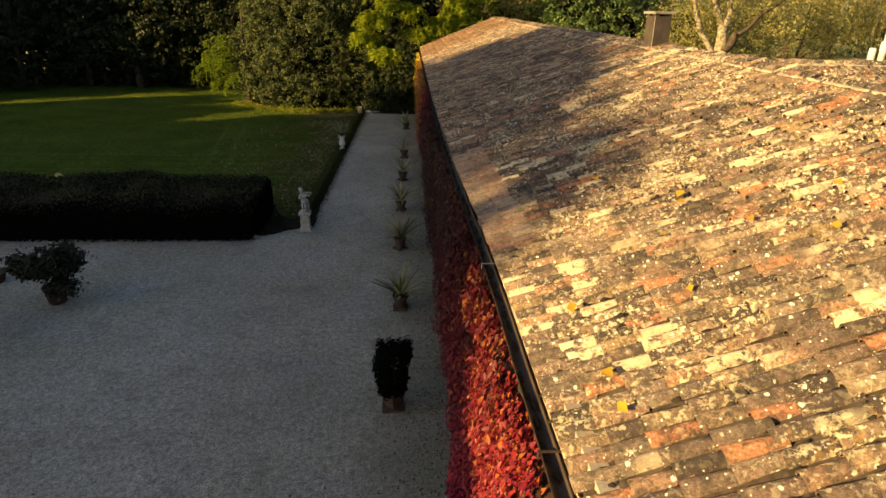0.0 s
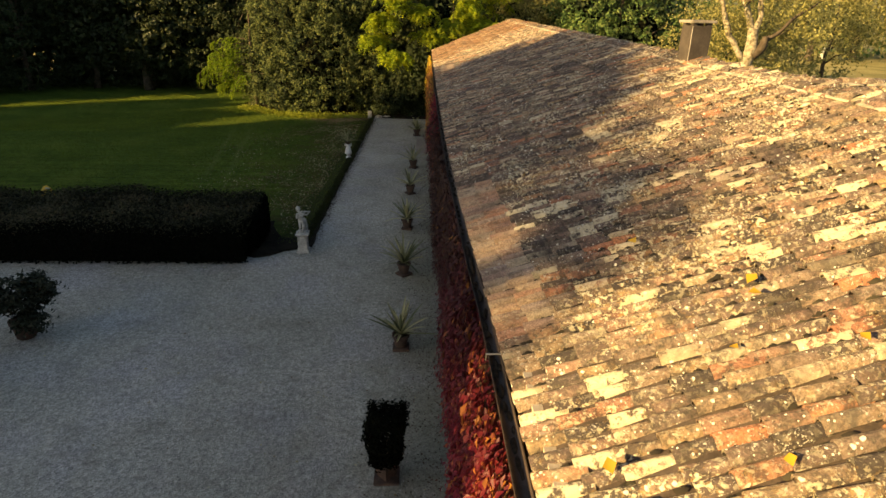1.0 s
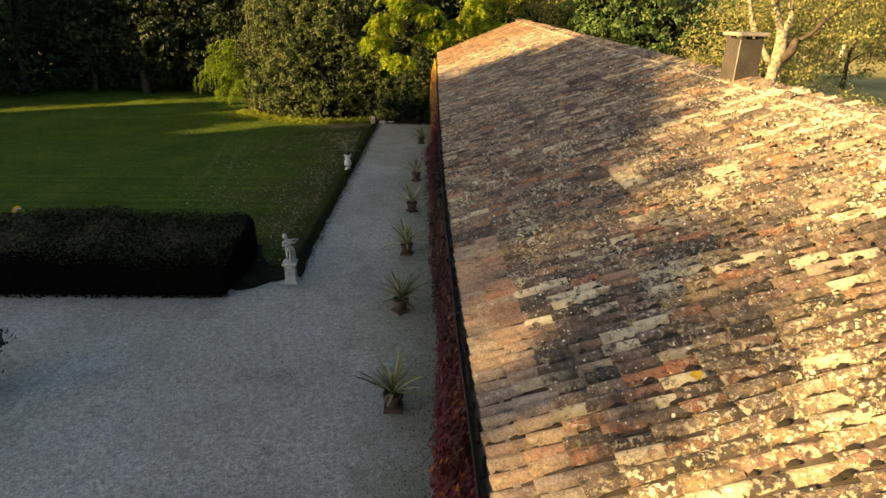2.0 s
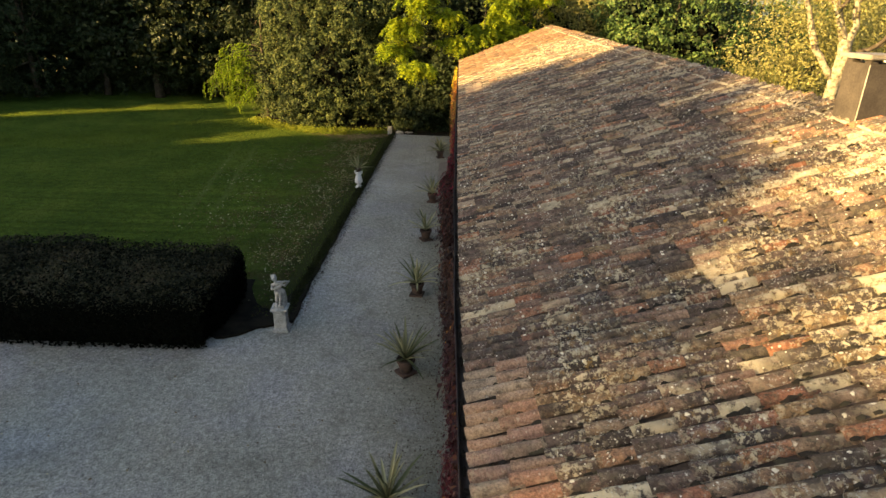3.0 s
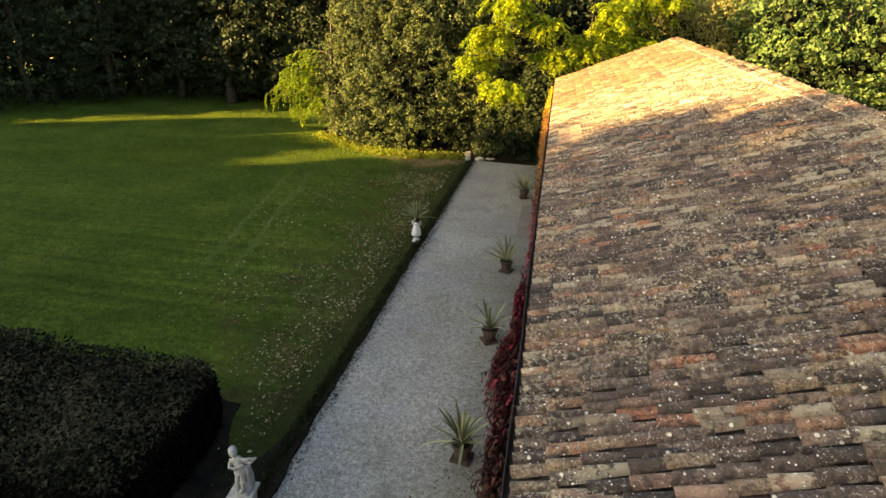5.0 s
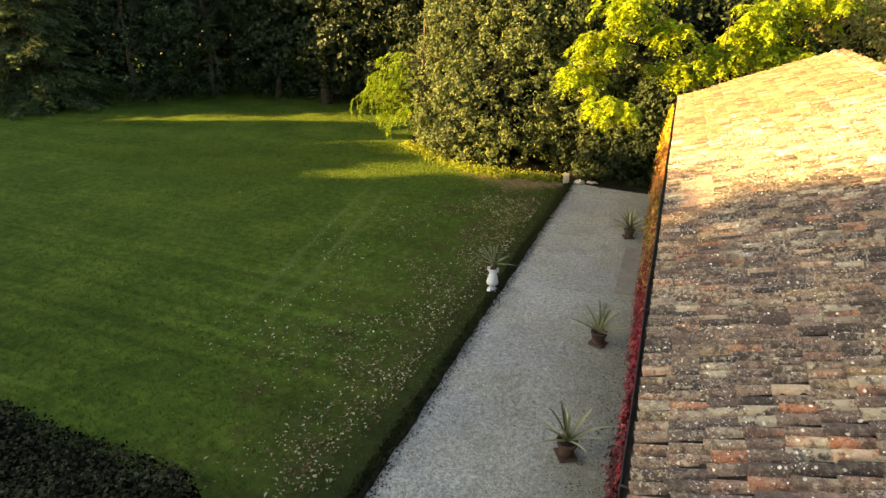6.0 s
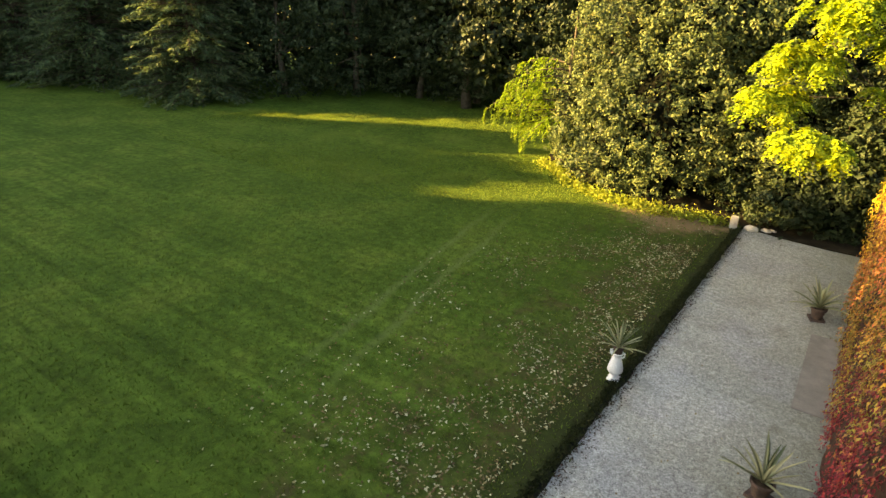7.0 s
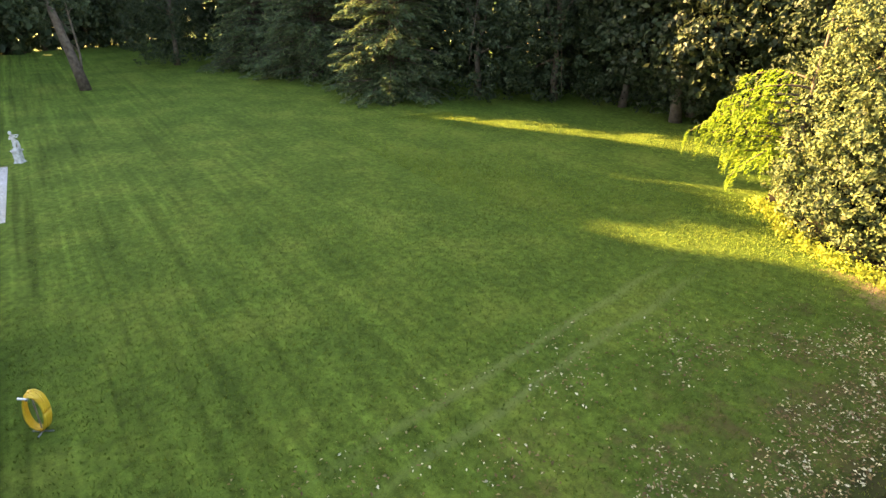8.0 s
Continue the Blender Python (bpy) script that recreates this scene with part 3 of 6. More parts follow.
# soil and leaf mould, blackened further for the shade beside the hedge
SHADED_MOULD = two_tone("shaded_mould", (0.008, 0.007, 0.005), (0.026, 0.021, 0.013), 1.6, 0.95, 0.1, 0.9, 22.0)
rng = np.random.default_rng(12)
front = [(-17.0, 63.0), (-16.4, 61.2), (-15.0, 59.6), (-13.4, 58.3), (-11.2, 57.4), (-8.0, 57.0), (-5.2, 57.1), (-4.2, 56.9), (-2.6, 56.55), (-0.6, 56.4), (1.6, 56.5), (9.0, 57.0), (14.0, 64.0), (14.0, 72.0), (-16.0, 72.0)]
sheet("shrub_bed", [(x + rng.normal() * 0.06, y + rng.normal() * 0.06) for x, y in front], 0.072, SHADED_MOULD, "dark leaf mould under the evergreen shrubs", "bed", 0.12)
corner = [(-7.6, 30.0), (-7.3, 27.6), (-6.9, 25.9), (-6.2, 25.75), (-5.75, 26.05), (-5.35, 26.45), (-4.95, 26.6), (-4.52, 26.75), (-4.40, 27.0), (-4.44, 27.8), (-4.52, 29.0), (-4.56, 30.2), (-4.66, 31.2), (-4.80, 30.2), (-4.95, 28.6), (-5.4, 27.6), (-6.0, 28.0), (-6.6, 29.8)]
smooth_corner = []
for (xa, ya), (xb, yb) in zip(corner, corner[1:] + corner[:1]):
    for t in (0.0, 0.33, 0.67):
        smooth_corner.append((xa + (xb - xa) * t + rng.normal() * 0.035, ya + (yb - ya) * t + rng.normal() * 0.035))
# dark soil sheet that also paints the shade at the hedge's end
sheet("shaded_soil_strip", smooth_corner, 0.074, SHADED_MOULD, "dark soil with painted shade between hedge, statue and lawn corner", "soil", 0.09)
bm = box(bmesh.new(), -0.42, 0.45, 43.6, 48.2, -0.05, 0.035, 0.015)
tagged(part("door_slab", bm, two_tone("brown_slab", (0.20, 0.175, 0.145), (0.27, 0.24, 0.20), 2.0)), "flat brownish stone slab in the gravel at the wall", "slab", kind="structure")


# ---------------------------------------------------------------- the long house
EAVE_X, RIDGE_X, SLOPE, Z0 = 0.80, 6.40, 0.41, 5.38
Y0, Y1 = -9.0, 53.0
WING_Y, WING_X = 16.6, 24.0


def roof_z(x):
    return Z0 + SLOPE * (x if x <= RIDGE_X else 2 * RIDGE_X - x)


def bow(y):
    """The eave is not straight: how far it swings out from its mean line."""
    return np.interp(y, [-9, 9, 12, 15, 18.5, 22, 31, 40, 53], [0.085, 0.08, 0.035, -0.05, -0.10, -0.135, -0.15, -0.12, -0.08])


house = thing("long_house", "long low farmhouse with a lichen-grown clay tile roof", "house")


def solid(name, outline, y0, y1, material, parent):
    """A prism over an outline in x and z."""
    bm = bmesh.new()
    a = [bm.verts.new((x, y0, z)) for x, z in outline]
    b = [bm.verts.new((x, y1, z)) for x, z in outline]
    bm.faces.new(a)
    bm.faces.new(b[::-1])
    for i in range(len(a)):
        j = (i + 1) % len(a)
        bm.faces.new((a[j], a[i], b[i], b[j]))
    bmesh.ops.recalc_face_normals(bm, faces=bm.faces)
    return part(name, bm, material, parent)


west = part("west_wall", box(bmesh.new(), 1.0, 1.4, Y0 + 0.4, Y1 - 0.7, -0.1, roof_z(1.0) - 0.18), PLASTER, house, "ochre plastered wall under the vine")
part("east_wall", box(bmesh.new(), 11.4, 11.8, WING_Y + 6, Y1 - 0.7, -0.1, roof_z(11.8) - 0.18), PLASTER, house)
for nm, ya, yb in (("gable_wall", Y1 - 0.7, Y1 - 0.3), ("near_gable_wall", Y0, Y0 + 0.4)):
    solid(nm, [(1.0, -0.1), (11.8, -0.1), (11.8, roof_z(11.8) - 0.18), (RIDGE_X, roof_z(RIDGE_X) - 0.18), (1.0, roof_z(1.0) - 0.18)], ya, yb, PLASTER, house)
under = 0.085
roof = solid("roof", [(EAVE_X + 0.13, roof_z(EAVE_X + 0.13) - under - 0.09), (EAVE_X + 0.13, roof_z(EAVE_X + 0.13) - under), (RIDGE_X, roof_z(RIDGE_X) - under), (12.0, roof_z(12.0) - under),
                      (12.0, roof_z(12.0) - under - 0.09), (RIDGE_X, roof_z(RIDGE_X) - under - 0.09)], Y0 - 0.2, Y1, two_tone("roof_bed", (0.07, 0.055, 0.045), (0.13, 0.10, 0.08), 6.0, 0.95, 0.1, 0.8, 30.0), house)
RISE = Matrix.Translation((0, 27, 0)) @ pose(0, 0, 0, 0.43) @ Matrix.Translation((0, -27, 0))   # the long roof climbs a little to the far gable
roof.matrix_basis = RISE
tagged(roof, "old clay barrel tiles, mottled brown with pale lichen")

# the wing that runs away to the east; its near slope shows over the ridge
WING_Z = roof_z(RIDGE_X) - 0.20
bm = bmesh.new()
wing = [(WING_Y - 7, WING_Z - 7 * 0.40), (WING_Y, WING_Z), (WING_Y + 7, WING_Z - 7 * 0.40), (WING_Y + 7, WING_Z - 7 * 0.40 - 0.1), (WING_Y, WING_Z - 0.1), (WING_Y - 7, WING_Z - 7 * 0.40 - 0.1)]
a = [bm.verts.new((RIDGE_X + 0.3, y, z - 0.09)) for y, z in wing]
b = [bm.verts.new((WING_X, y, z - 0.09)) for y, z in wing]
bm.faces.new(a), bm.faces.new(b[::-1])
for i in range(6):
    bm.faces.new((a[(i + 1) % 6], a[i], b[i], b[(i + 1) % 6]))
bmesh.ops.recalc_face_normals(bm, faces=bm.faces)
wing_roof = part("wing_roof", bm, roof.data.materials[0], house)
part("wing_wall", box(bmesh.new(), 11.8, WING_X - 0.3, WING_Y - 6.4, WING_Y + 6.4, -0.1, WING_Z - 6.4 * 0.4 - 0.3), PLASTER, house)

# gutter: a half-round channel with a rolled lip, on straps
bm = bmesh.new()
GX, GZ, GR = 0.745, 5.47, 0.068
prof = [(GX - (GR + 0.012) * math.cos(a), GZ - (GR + 0.012) * math.sin(a)) for a in np.linspace(0, math.pi, 9)]
prof += [(GX + GR * math.cos(a), GZ - GR * math.sin(a)) for a in np.linspace(0, math.pi, 9)]
prof += [(GX - GR - 0.02, GZ + 0.012)]
rings = []
for k, y in enumerate(np.linspace(Y0 - 0.1, Y1 - 0.05, 64)):
    sag = 0.012 * math.sin(y * 0.9) + 0.01 * math.sin(y * 2.3)
    rings.append([bm.verts.new((x + float(bow(y)) + 0.008 * math.sin(y * 1.3), y, z + sag)) for x, z in prof])
for a, b in zip(rings, rings[1:]):
    for i in range(len(prof)):
        j = (i + 1) % len(prof)
        bm.faces.new((a[i], b[i], b[j], a[j]))
bmesh.ops.recalc_face_normals(bm, faces=bm.faces)
gutter = part("gutter", bm, GUTTER, house, "dark brown half-round metal gutter", True)
gutter.matrix_basis = RISE
strap_me = None
for y in (2.5, 6.4, 10.38, 14.3, 20.0, 24.1, 28.0, 32.0, 36.1, 40.0, 44.2, 48.0, 51.8):
    if strap_me is None:
        bm = box(bmesh.new(), GX - GR - 0.03, GX + GR + 0.1, -0.014, 0.014, GZ + 0.014, GZ + 0.022, 0.002)
        box(bm, GX - GR - 0.032, GX - GR - 0.022, -0.014, 0.014, GZ - 0.06, GZ + 0.022)
        s = part("strap", bm, STRAP, gutter, "pale galvanised gutter strap")
        strap_me = s.data
    else:
        s = part("strap", strap_me, STRAP, gutter)
    if y != 10.38:
        s.material_slots[0].link = "OBJECT"
        s.material_slots[0].material = GUTTER
    s.location = (float(bow(y)), y, 0.0)

bm = bmesh.new()
gr = np.random.default_rng(19)
for y in np.arange(Y0 + 1, Y1 - 1, 0.17):
    if gr.random() < 0.8:
        ball(bm, (GX + float(bow(y)) + gr.normal() * 0.02, y + gr.normal() * 0.08, GZ - 0.045), (0.035, gr.uniform(0.05, 0.14), 0.02), sub=1)
silt = part("gutter_silt", lumpy(bm, 0.02, 12.0), SOIL, gutter, "dark leaf mould lying in the gutter")
tagged(silt, kind="stuff")

# chimney: a slim rendered shaft set askew to the ridge, with a flat slab on low feet
chimney = part("chimney", box(bmesh.new(), -0.25, 0.25, -0.25, 0.25, -0.60, 0.60, 0.012), CHIMNEY, house, "slim dark brown chimney shaft")
chimney.matrix_basis = pose(6.54, 19.57, 8.13, 0, 0, 7)
part("chimney_cap", box(bmesh.new(), -0.32, 0.32, -0.32, 0.32, 0.66, 0.725, 0.015), two_tone("cap_slab", (0.24, 0.21, 0.17), (0.34, 0.30, 0.25), 3.0), chimney, "flat weathered concrete slab")
# thin pale strip up one corner of the shaft
part("corner_strip", box(bmesh.new(), -0.257, -0.243, -0.257, -0.243, -0.58, 0.59, 0.003), CONCRETE, chimney, "thin pale strip on the corner")
part("flashing", lumpy(box(bmesh.new(), -0.37, 0.35, -0.35, 0.35, -0.62, -0.26, 0.03), 0.03, 5.0), WARM_TILE, chimney, "orange tile collar round the foot")
for x in (-0.18, 0.18):
    for y in (-0.18, 0.18):
        part("cap_foot", box(bmesh.new(), x - 0.06, x + 0.06, y - 0.06, y + 0.06, 0.59, 0.67, 0.005), CHIMNEY, chimney)


# ---------------------------------------------------------------- potted plants
def pot(parent, r=0.24, h=0.46, square_foot=True):
    bm = lathe(bmesh.new(), [(r * 0.62, 0.06), (r * 0.66, 0.08), (r * 0.93, h * 0.8), (r * 0.93, h * 0.82), (r * 1.06, h * 0.83), (r * 1.08, h * 0.99), (r * 1.02, h), (r * 0.9, h), (r * 0.86, h * 0.86)], 20)
    part("pot", bm, TERRACOTTA, parent, "weathered terracotta pot with a thick rim", True)
    part("soil", lathe(bmesh.new(), [(r * 0.87, h * 0.86), (r * 0.84, h * 0.9), (r * 0.3, h * 0.93)], 16), SOIL, parent)
    if square_foot:
        part("plinth", box(bmesh.new(), -r * 0.95, r * 0.95, -r * 0.95, r * 0.95, -0.01, 0.07, 0.01), TERRACOTTA, parent, "square clay plinth")


def sword_leaf(rng, way, lift, length, width, droop):
    """One long tapering leaf with a channelled section, arching outwards from the heart."""
    bm = bmesh.new()
    d, side = Vector((math.cos(way), math.sin(way), 0)), Vector((-math.sin(way), math.cos(way), 0))
    pts, rows, n = Vector((0, 0, 0)), [], 7
    ang = lift
    for i in range(n + 1):
        t = i / n
        w = width * (0.75 + 0.6 * t) * (1 - t) ** 0.6 if t < 1 else 0.002
        up = Vector((0, 0, 1)) * math.cos(ang) - d * math.sin(ang)
        rows.append([bm.verts.new(pts - side * w + up * w * 0.45), bm.verts.new(pts), bm.verts.new(pts + side * w + up * w * 0.45), bm.verts.new(pts - up * min(0.012, w))])
        pts = pts + (d * math.cos(ang) + Vector((0, 0, 1)) * math.sin(ang)) * (length / n)
        ang -= droop / n * (0.4 + 1.6 * t)
    for a, b in zip(rows, rows[1:]):
        for i in range(4):
            j = (i + 1) % 4
            bm.faces.new((a[i], a[j], b[j], b[i]))
    return bm


def agave(at, seed, label, scale=1.0, turn=0.0, leaves=24):
    ob = thing("potted_agave", label, "agave", at, "agaves along the wall", turn=turn)
    r = np.random.default_rng(seed)
    pot(ob)
    for i in range(leaves):
        t = i / leaves
        bm = sword_leaf(r, i * 2.399 + r.normal() * 0.2, 0.30 + 1.15 * t + r.normal() * 0.12, scale * r.uniform(0.75, 1.2), 0.056, r.uniform(0.1, 0.8) * (1.1 - 0.6 * t))
        for v in bm.verts:
            v.co.z += 0.44
        part("leaf", bm, AGAVE_LEAF, ob)
    return ob


for i, (x, y, s) in enumerate(((-0.60, 19.25, 1.0), (-0.66, 24.3, 1.05), (-0.66, 29.1, 0.95), (-0.62, 34.4, 1.0), (-0.55, 39.75, 1.08), (-0.42, 49.4, 0.95))):
    words = ("broad variegated agave in a terracotta pot on gravel", "spreading agave in a terracotta pot on a square plinth", "grey-green agave in a rimmed terracotta pot", "upright agave in a terracotta pot beside the vine",
             "wide agave with drooping leaves in a clay pot", "slender agave in a small clay pot near the shrubs")[i]
    agave((x, y, 0.0), 40 + i, words, s, 40 * i, 27 if i not in (3, 4) else 18)


def leaf_mass(name, rng, blobs, clumps, per, spread, length, material, parent, label="", width=0.55, inner=0.25, floor=0.1, tufts=False):
    p, f = {True: tuft_points, False: crown_points, "bush": bush_points, "frond": frond_points}[tufts](rng, blobs, clumps, per, spread, inner, floor)
    return part(name, leaf_mesh(name, rng, p, f, length, width), material, parent, label)


# clipped shrub in a box planter, at the wall
shrub = thing("potted_boxwood", "dark clipped evergreen shrub in a clay planter", "shrub", (-0.72, 14.2, 0.0))
bm = box(bmesh.new(), -0.26, 0.26, -0.26, 0.26, -0.005, 0.05, 0.01)
part("plinth", bm, TERRACOTTA, shrub, "square clay plinth")
bm = lathe(bmesh.new(), [(0.2, 0.05), (0.27, 0.42), (0.31, 0.43), (0.31, 0.52), (0.26, 0.52), (0.25, 0.46)], 4, squash=1.0)
part("planter", bm, TERRACOTTA, shrub, "tapered clay planter")
part("stem", tube(bmesh.new(), [(0, 0, 0.4), (0.02, 0.01, 0.8), (0, 0, 1.3)], [0.035, 0.03, 0.015]), BARK, shrub)
r = np.random.default_rng(7)
n = 5200
p = r.uniform(-1, 1, (n, 3))
face = r.integers(0, 3, n)
p[np.arange(n), face] = np.sign(p[np.arange(n), face]) * r.uniform(0.7, 1.08, n)
f = p * 1.0 + r.normal(size=p.shape) * 0.6
swell = np.array([1 + 0.35 * noise.noise((a * 1.3, b * 1.3, c3 * 1.6)) for a, b, c3 in p])[:, None] * (0.9 + 0.12 * p[:, 2:3])
p = p * [0.345, 0.345, 0.56] * np.concatenate([swell, swell, np.ones_like(swell)], 1) + [0, 0, 1.06] + r.normal(size=p.shape) * 0.035
part("foliage", leaf_mesh("foliage", r, p, f, 0.09, 0.6), SHADED_GREEN, shrub, "dense dark green leaves clipped to a block")


def citrus(at, seed, label, size=1.0):
    ob = thing("potted_lemon_tree", label, "potted tree", at)
    r = np.random.default_rng(seed)
    bm = lathe(bmesh.new(), [(0.22, 0.0), (0.25, 0.03), (0.32, 0.46), (0.36, 0.48), (0.37, 0.57), (0.32, 0.57), (0.30, 0.5)], 22)
    part("pot", bm, TERRACOTTA, ob, "large round terracotta pot", True)
    part("soil", lathe(bmesh.new(), [(0.30, 0.49), (0.26, 0.52), (0.1, 0.53)], 16), SOIL, ob)
    part("trunk", tube(bmesh.new(), [(0, 0, 0.5), (0.03, 0, 0.8), (0, 0.02, 1.1)], [0.04, 0.035, 0.03]), BARK, ob)
    blobs = []
    for k in range(7):
        a = k * 0.9 + r.normal() * 0.2
        tip = Vector((math.cos(a) * 0.72 * size * r.uniform(0.7, 1.25), math.sin(a) * 0.55 * size, 0.70 + 1.0 * r.random()))
        part("limb", tube(bmesh.new(), [(0, 0, 0.95), tip * 0.5 + Vector((0, 0, 0.6)), tip], [0.025, 0.018, 0.008], 6), BARK, ob)
        blobs.append((tip, (0.33 * size, 0.30 * size, 0.30 * size)))
    blobs.append(((0, 0, 1.25), (0.50, 0.45, 0.55)))
    leaf_mass("foliage", r, blobs, 430, 12, 0.10, 0.13, CITRUS_LEAF, ob, "loose glossy dark leaves")
    return ob


citrus((-11.35, 19.85, 0.0), 3, "spreading dark-leaved lemon tree in a round clay pot")
citrus((-12.75, 17.0, 0.0), 4, "bushy dark-leaved lemon tree in a clay pot on gravel", 0.9)
p3 = thing("clay_pot", "low empty clay pot on the gravel", "pot", (-14.2, 21.4, 0.0))
part("pot", lathe(bmesh.new(), [(0.28, 0.0), (0.36, 0.28), (0.4, 0.3), (0.4, 0.36), (0.34, 0.36), (0.3, 0.1)], 20), TERRACOTTA, p3, smooth=True)

# ---------------------------------------------------------------- hedge
hedge = thing("clipped_hedge", "massive clipped dark evergreen hedge block, its shade painted almost black", "hedge")
r = np.random.default_rng(5)
HX0, HX1, HY0, HY1, HZ = -24.0, -6.52, 25.15, 29.45, 1.50


def hedge_top(x, y):
    lip = np.clip((x - HX1 + 1.0), 0, 1) ** 2
    return HZ - 0.25 * lip + 0.12 * np.sin(x * 0.9 + 0.4) + 0.07 * np.sin(x * 2.3 + y) - 0.35 * np.clip((HY0 + 0.9 - y), 0, 1) ** 2 + 0.08 * (y - HY0) / 4


def hedge_round(x, y, inset=0.0):
    """Draws the two east corners of the block in to a curve."""
    dx = max(0.0, x - (HX1 - 1.3))
    mid = (HY0 + HY1) / 2
    keep = 1 - (0.04 if y < mid else 0.30) * (dx / 1.3) ** 2.5
    return Vector((x, mid + (y - mid) * keep, 0))


bm = bmesh.new()
xs, ys = np.linspace(HX0 + 0.2, HX1 - 0.2, 60), np.linspace(HY0 + 0.2, HY1 - 0.2, 14)
grid = [[bm.verts.new((x, y, float(hedge_top(x, y)) - 0.15)) for y in ys] for x in xs]
for i in range(59):
    for j in range(13):
        bm.faces.new((grid[i][j], grid[i + 1][j], grid[i + 1][j + 1], grid[i][j + 1]))
for row in grid:
    for v in row:
        v.co = hedge_round(v.co.x, v.co.y, 0.25) + Vector((0, 0, v.co.z))
rim = [grid[i][0] for i in range(60)] + [grid[59][j] for j in range(1, 14)] + [grid[i][13] for i in range(58, -1, -1)] + [grid[0][j] for j in range(12, 0, -1)]
foot = [bm.verts.new((v.co.x, v.co.y, 0.0)) for v in rim]
for i in range(len(rim)):
    j = (i + 1) % len(rim)
    bm.faces.new((rim[i], foot[i], foot[j], rim[j]))
bmesh.ops.recalc_face_normals(bm, faces=bm.faces)
# solid black filler: the shade inside the hedge put into colour
part("branchwork", bm, GAP_BLACK, hedge, "black core that paints shade between the leaves")
n = 52000
side = r.random(n)
x, y = r.uniform(HX0, HX1, n), r.uniform(HY0, HY1, n)
z = hedge_top(x, y) + r.normal(size=n) * 0.05 + 0.12 * (r.random(n) > 0.93)
f = np.tile([0.0, 0.0, 1.0], (n, 1))
front = side < 0.22
back = (side >= 0.22) & (side < 0.38)
east = (side >= 0.38) & (side < 0.47)
for sel, ax, val, way in ((front, 1, HY0, (0, -1, 0.2)), (back, 1, HY1, (0, 1, 0.2)), (east, 0, HX1, (1, 0, 0.2))):
    k = sel.sum()
    z[sel] = r.uniform(0.02, 1, k) * hedge_top(x[sel], y[sel])
    belly = 0.12 * np.sin(z[sel] * 1.7) + r.normal(size=k) * 0.06
    if ax == 1:
        y[sel] = val + np.sign(way[1]) * belly
    else:
        x[sel] = val + belly - 0.25 * (np.abs(y[sel] - 27.6) / 2.1) ** 3
    f[sel] = way
y = np.array([hedge_round(a, b).y for a, b in zip(x, y)])
p = np.stack([x, y, z], 1)
# sides take the shade-darkened leaf, the top the lighter one
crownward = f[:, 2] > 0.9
part("foliage", leaf_mesh("foliage", r, p[~crownward], f[~crownward] + r.normal(size=(np.sum(~crownward), 3)) * 0.55, 0.10, 0.6), SHADED_GREEN, hedge, "small dark leaves on the clipped sides, shade painted in")
part("top_foliage", leaf_mesh("top_foliage", r, p[crownward], f[crownward] + r.normal(size=(np.sum(crownward), 3)) * 0.6, 0.105, 0.6), HEDGE_TOP, hedge, "dark leaves with rusty and pale shoots on top, painted lighter than the sides")


